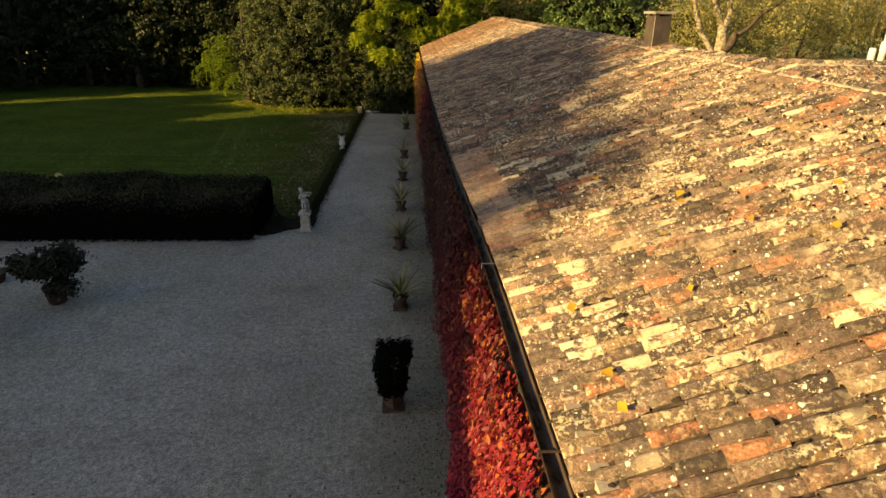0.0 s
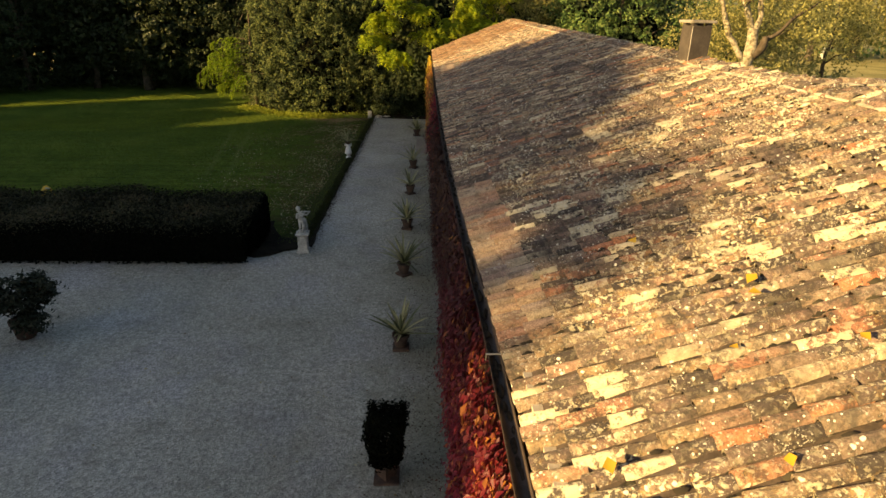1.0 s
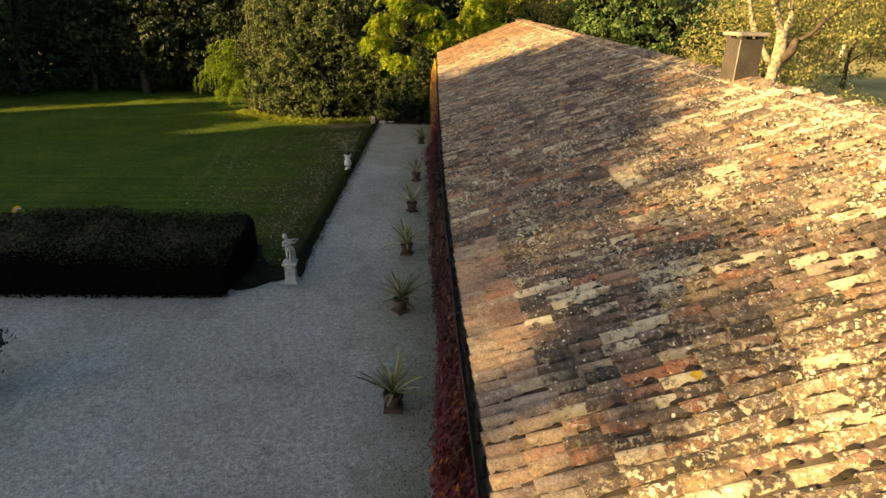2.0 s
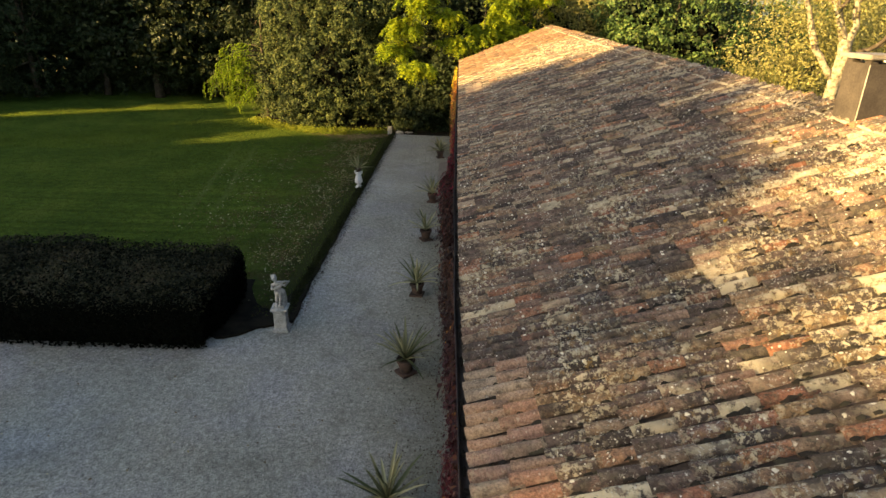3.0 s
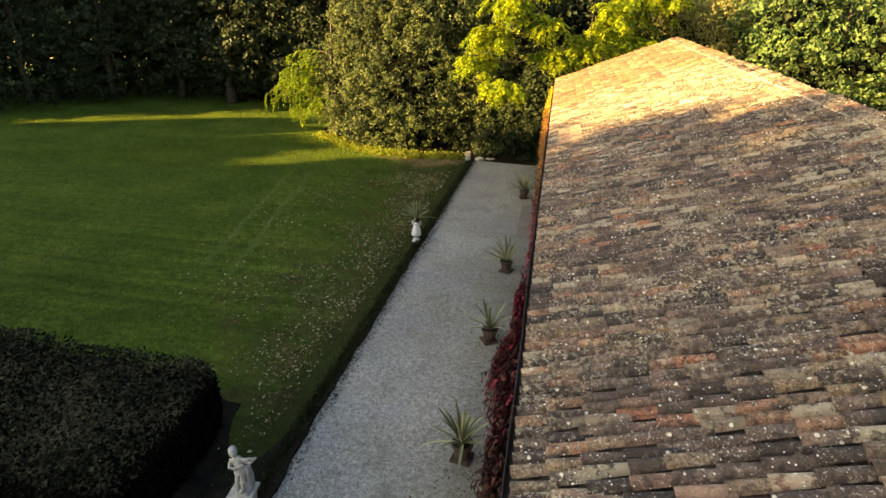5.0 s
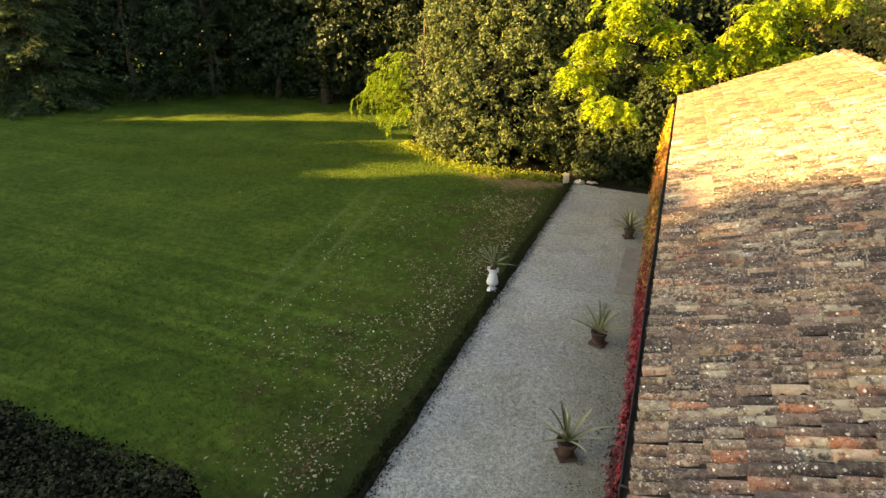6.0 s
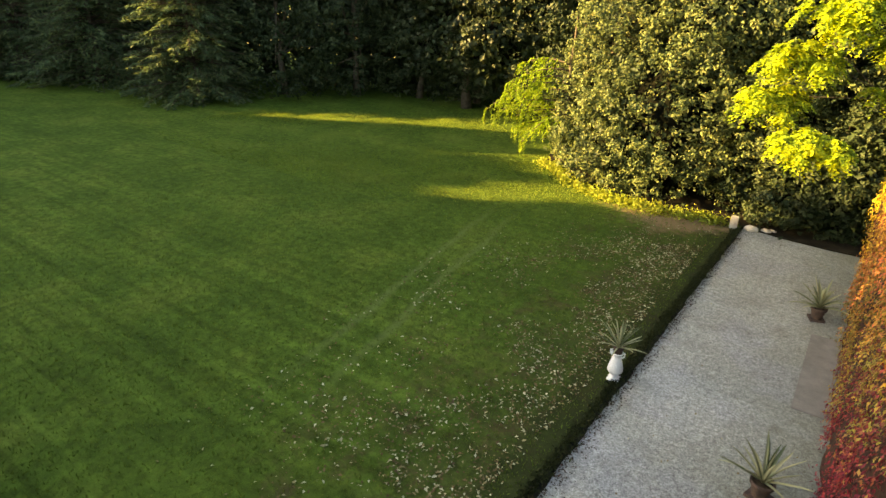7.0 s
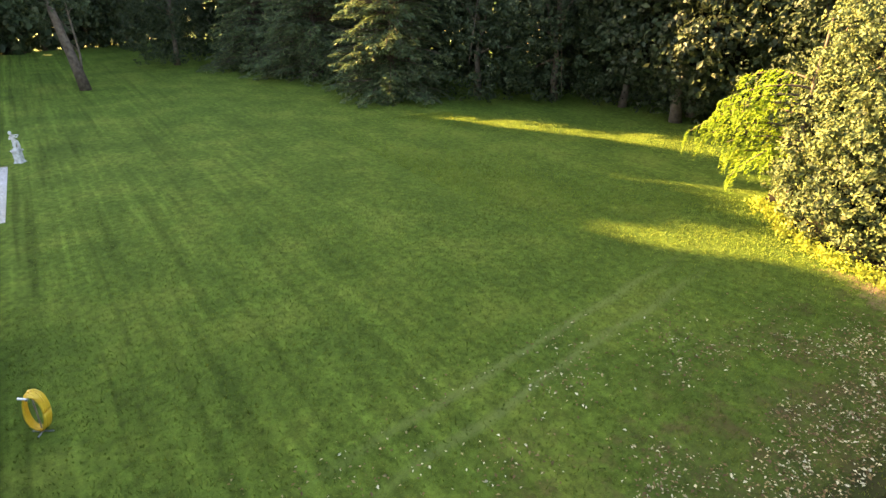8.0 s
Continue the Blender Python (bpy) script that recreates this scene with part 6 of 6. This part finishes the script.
newer = ((kk < 2) & (yy > 10.3) & (yy < 16.05)) | ((kk < 3) & (kk > 0) & (yy > 36.5) & (yy < 38.4)) | (rr.random(n) < 0.012)
warm = (yy + 1.2 * np.sin(kk * 0.9) + rr.normal(size=n) * 1.2 > 42.5) & ~newer
hero = (yy > 6.3) & (yy < 9.4) & (kk < 17)
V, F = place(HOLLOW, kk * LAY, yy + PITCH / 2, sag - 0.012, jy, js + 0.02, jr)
tagged(part("channel_tiles", fast_mesh("channel_tiles", V, F), SHADED_CHANNEL, roof, "hollow channel tiles, dark with dirt, moss and painted gap shade"), kind="stuff")
for nm, sel, mat in (("cover_tiles", ~newer & ~hero & ~warm, OLD_TILE), ("newer_cover_tiles", newer & ~hero, NEW_TILE), ("gable_cover_tiles", warm, WARM_TILE)):
    V, F = place(COVER, kk[sel] * LAY, (yy + wave * 0.3)[sel], (sag + jl)[sel], jy[sel], js[sel], jr[sel])
    tagged(part(nm, round_skin(fast_mesh(nm, V, F), COVER), mat, roof, {"newer_cover_tiles": "newer tiles, cleaner tan and pink clay", "gable_cover_tiles": "warmer orange-brown tiles at the far gable"}.get(nm, "")), kind="stuff")

# cushions of moss and dirt in the channels
mm = 9000
my, mk = rr.integers(0, len(cols), mm) * PITCH + Y0 + PITCH / 2, rr.random(mm) * (RIDGE_X - EAVE_X - 0.2) / math.cos(TILT)
my = np.where(rr.random(mm) < 0.5, Y0 + 12 + rr.integers(0, int(40 / PITCH), mm) * PITCH + PITCH / 2, my) + rr.normal(size=mm) * 0.02
octa = np.array([(1, 0, 0), (0.3, 0.9, 0.1), (-0.8, 0.6, 0), (-0.8, -0.6, 0), (0.3, -0.9, 0.1), (0.1, 0.1, 0.8)])
tri = np.array([(0, 1, 5), (1, 2, 5), (2, 3, 5), (3, 4, 5), (4, 0, 5)])
size = rr.uniform(0.4, 1.0, (mm, 1, 1)) * [0.075, 0.042, 0.045] * rr.uniform(0.6, 1.3, (mm, 6, 1))
q = octa[None] * size
along, rise = mk[:, None] + q[:, :, 0], q[:, :, 2] + 0.012
V = np.stack([EAVE_X + along * math.cos(TILT) - rise * math.sin(TILT) + bow(my)[:, None] * np.clip(1 - along / 6.0, 0, 1), my[:, None] + q[:, :, 1], roof_z(EAVE_X) - 0.055 + along * math.sin(TILT) + rise * math.cos(TILT)], 2).reshape(-1, 3)
F = (tri[None] + (np.arange(mm) * 6)[:, None, None]).reshape(-1, 3)
MOSS = leaf_material("roof_moss", [(0.0, (0.03, 0.026, 0.02)), (0.6, (0.045, 0.038, 0.028)), (0.9, (0.085, 0.075, 0.045)), (1.0, (0.20, 0.17, 0.11))], 0.0, 0.95)
tagged(part("moss", fast_mesh("moss", V, F), MOSS, roof, "dark moss and dirt between the tiles"), kind="stuff")

# ridge caps bedded in mortar, each a tile of its own
cap_v, cap_f = barrel(0.27, 0.23, 0.115, 0.10, 1, 0.018, 8)
cap_me = fast_mesh("ridge_tile", cap_v[:, [1, 0, 2]] * [-1, 1, 1], cap_f)
for i, y in enumerate(np.arange(Y0 - 0.1, Y1 - 0.3, 0.38)):
    if 19.0 < y < 19.9:
        continue
    o = part("ridge_tile", cap_me, OLD_TILE, roof)
    o.matrix_basis = pose(RIDGE_X + rr.normal() * 0.015, y, roof_z(RIDGE_X) - 0.05 + 0.02 * math.sin(y * 0.5) + rr.normal() * 0.006, rr.normal() * 1.5 - 2, rr.normal() * 3, rr.normal() * 2)
bm = bmesh.new()
for y in np.arange(Y0, Y1 - 0.5, 0.4):
    for s in (-1, 1):
        ball(bm, (RIDGE_X + s * 0.14, y + rr.normal() * 0.1, roof_z(RIDGE_X) - 0.05), (0.045, 0.22, 0.03), sub=1)
tagged(part("mortar_bed", lumpy(bm, 0.02, 7.0), MORTAR, roof, "pale mortar along the ridge"), kind="stuff")
bm = bmesh.new()
for k in np.arange(0.0, RIDGE_X - EAVE_X, 0.3):
    x = EAVE_X + k + 0.15
    ball(bm, (x, Y1 + 0.0, roof_z(x) - 0.03), (0.17, 0.08, 0.05), (0, -math.degrees(TILT), 0), sub=1)
part("verge_mortar", lumpy(bm, 0.02, 7.0), MORTAR, roof, "pale mortar along the gable verge")

# tiles of the wing
wx, wk = np.meshgrid(np.arange(RIDGE_X + 0.5, WING_X - 0.1, PITCH), np.arange(0, 21), indexing="ij")
wx, wk = wx.ravel(), wk.ravel()
m = len(wx)
v, f = COVER
wt = math.atan(0.40)
along = (wk * LAY)[:, None] + v[None, :, 0] + (rr.normal(size=m) * 0.02)[:, None]
rise = v[None, :, 2] + 0.03 * (1 - v[None, :, 0] / LONG) + (rr.normal(size=m) * 0.006)[:, None]
WY = WING_Y - 7 + along * math.cos(wt) - rise * math.sin(wt)
WZ = WING_Z - 2.8 - 0.07 + along * math.sin(wt) + rise * math.cos(wt)
WXX = wx[:, None] - v[None, :, 1] + (rr.normal(size=m) * 0.01)[:, None]
keep = WY.max(1) < WING_Y + 0.2
V = np.stack([WXX, WY, WZ], 2)[keep].reshape(-1, 3)
F = (f[None] + (np.arange(keep.sum()) * len(v))[:, None, None]).reshape(-1, 4)
tagged(part("wing_tiles", round_skin(fast_mesh("wing_tiles", V, F), COVER), OLD_TILE, wing_roof), kind="stuff")
for x in np.arange(RIDGE_X + 0.4, WING_X - 0.3, 0.38):
    o = part("ridge_tile", cap_me, OLD_TILE, wing_roof)
    o.matrix_basis = pose(x, WING_Y + rr.normal() * 0.02, WING_Z - 0.05 + rr.normal() * 0.012, 0, 0, -90 + rr.normal() * 2)
bm = bmesh.new()
for x in np.arange(RIDGE_X + 0.4, WING_X - 0.3, 0.3):
    for sgn in (-1, 1):
        ball(bm, (x + rr.normal() * 0.1, WING_Y + sgn * 0.15, WING_Z - 0.05), (0.2, 0.05, 0.035), sub=1)
tagged(part("wing_mortar", lumpy(bm, 0.02, 7.0), MORTAR, wing_roof, "pale mortar lumps along the wing's ridge"), kind="stuff")

# the east slope and the wing's far slope, plain runs of the same tile
ey, ek = np.meshgrid(np.arange(Y0, Y1 - 0.05, PITCH), np.arange(0, 17), indexing="ij")
ey, ek = ey.ravel(), ek.ravel()
V, F = place(PLAIN, ek * LAY, ey, np.zeros(len(ey)), rr.normal(size=len(ey)) * 0.01, rr.normal(size=len(ey)) * 0.02, rr.normal(size=len(ey)) * 0.02)
V[:, 0] = 2 * RIDGE_X - V[:, 0]
back = PLAIN[1][:, ::-1]
V = V.reshape(len(ey), -1, 3)
cut = V[:, :, 1].max(1) < WING_Y - 7
cut |= V[:, :, 1].min(1) > WING_Y + 7
cut |= V[:, :, 2].min(1) > WING_Z - 0.4 * np.abs(V[:, :, 1].mean(1) - WING_Y)
F = (back[None] + (np.arange(cut.sum()) * len(PLAIN[0]))[:, None, None]).reshape(-1, 4)
tagged(part("east_tiles", fast_mesh("east_tiles", V[cut].reshape(-1, 3), F), OLD_TILE, roof), kind="stuff")
v, f = PLAIN
along = (wk * LAY)[:, None] + v[None, :, 0]
rise = v[None, :, 2] + 0.03 * (1 - v[None, :, 0] / LONG)
V = np.stack([wx[:, None] - v[None, :, 1], WING_Y + 7 - along * math.cos(wt) + rise * math.sin(wt), WING_Z - 2.87 + along * math.sin(wt) + rise * math.cos(wt)], 2)
V = V[V[:, :, 1].min(1) > WING_Y - 0.2]
F = (f[:, ::-1][None] + (np.arange(len(V)) * len(v))[:, None, None]).reshape(-1, 4)
tagged(part("wing_far_tiles", fast_mesh("wing_far_tiles", V.reshape(-1, 3), F), OLD_TILE, wing_roof), kind="stuff")

# yellow leaves lying on the tiles
n = 18
ly, lx = rr.uniform(5, 22, n), rr.uniform(1.2, 6.0, n)
ly[:12] = rr.uniform(5, 10, 12)
litter("roof_leaves", "yellow leaves fallen on the roof tiles", "leaves", lx, ly, roof_z(0) + SLOPE * lx + 0.055 + 0.0075 * (ly - 27), 0.13, YELLOW_LITTER, 94, 0.85, (-0.42, -0.1, 0.9))

# the stretch of roof nearest to the flight: each cover tile on its own
cover_me = round_skin(fast_mesh("tile", *COVER), COVER)
for x, y, s, b, c2, d in zip(kk[hero] * LAY + js[hero], (yy + wave * 0.3 + jy)[hero], (sag + jl)[hero], jr[hero], jl[hero], newer[hero]):
    o = part("tile", cover_me, OLD_TILE, roof)
    lift = s + 0.030
    o.matrix_basis = pose(EAVE_X + x * math.cos(TILT) - lift * math.sin(TILT) + float(bow(y)) * max(0.0, 1 - x / 6.0), y, roof_z(EAVE_X) - 0.075 + x * math.sin(TILT) + lift * math.cos(TILT), 0, -math.degrees(TILT - 0.065), math.degrees(b))
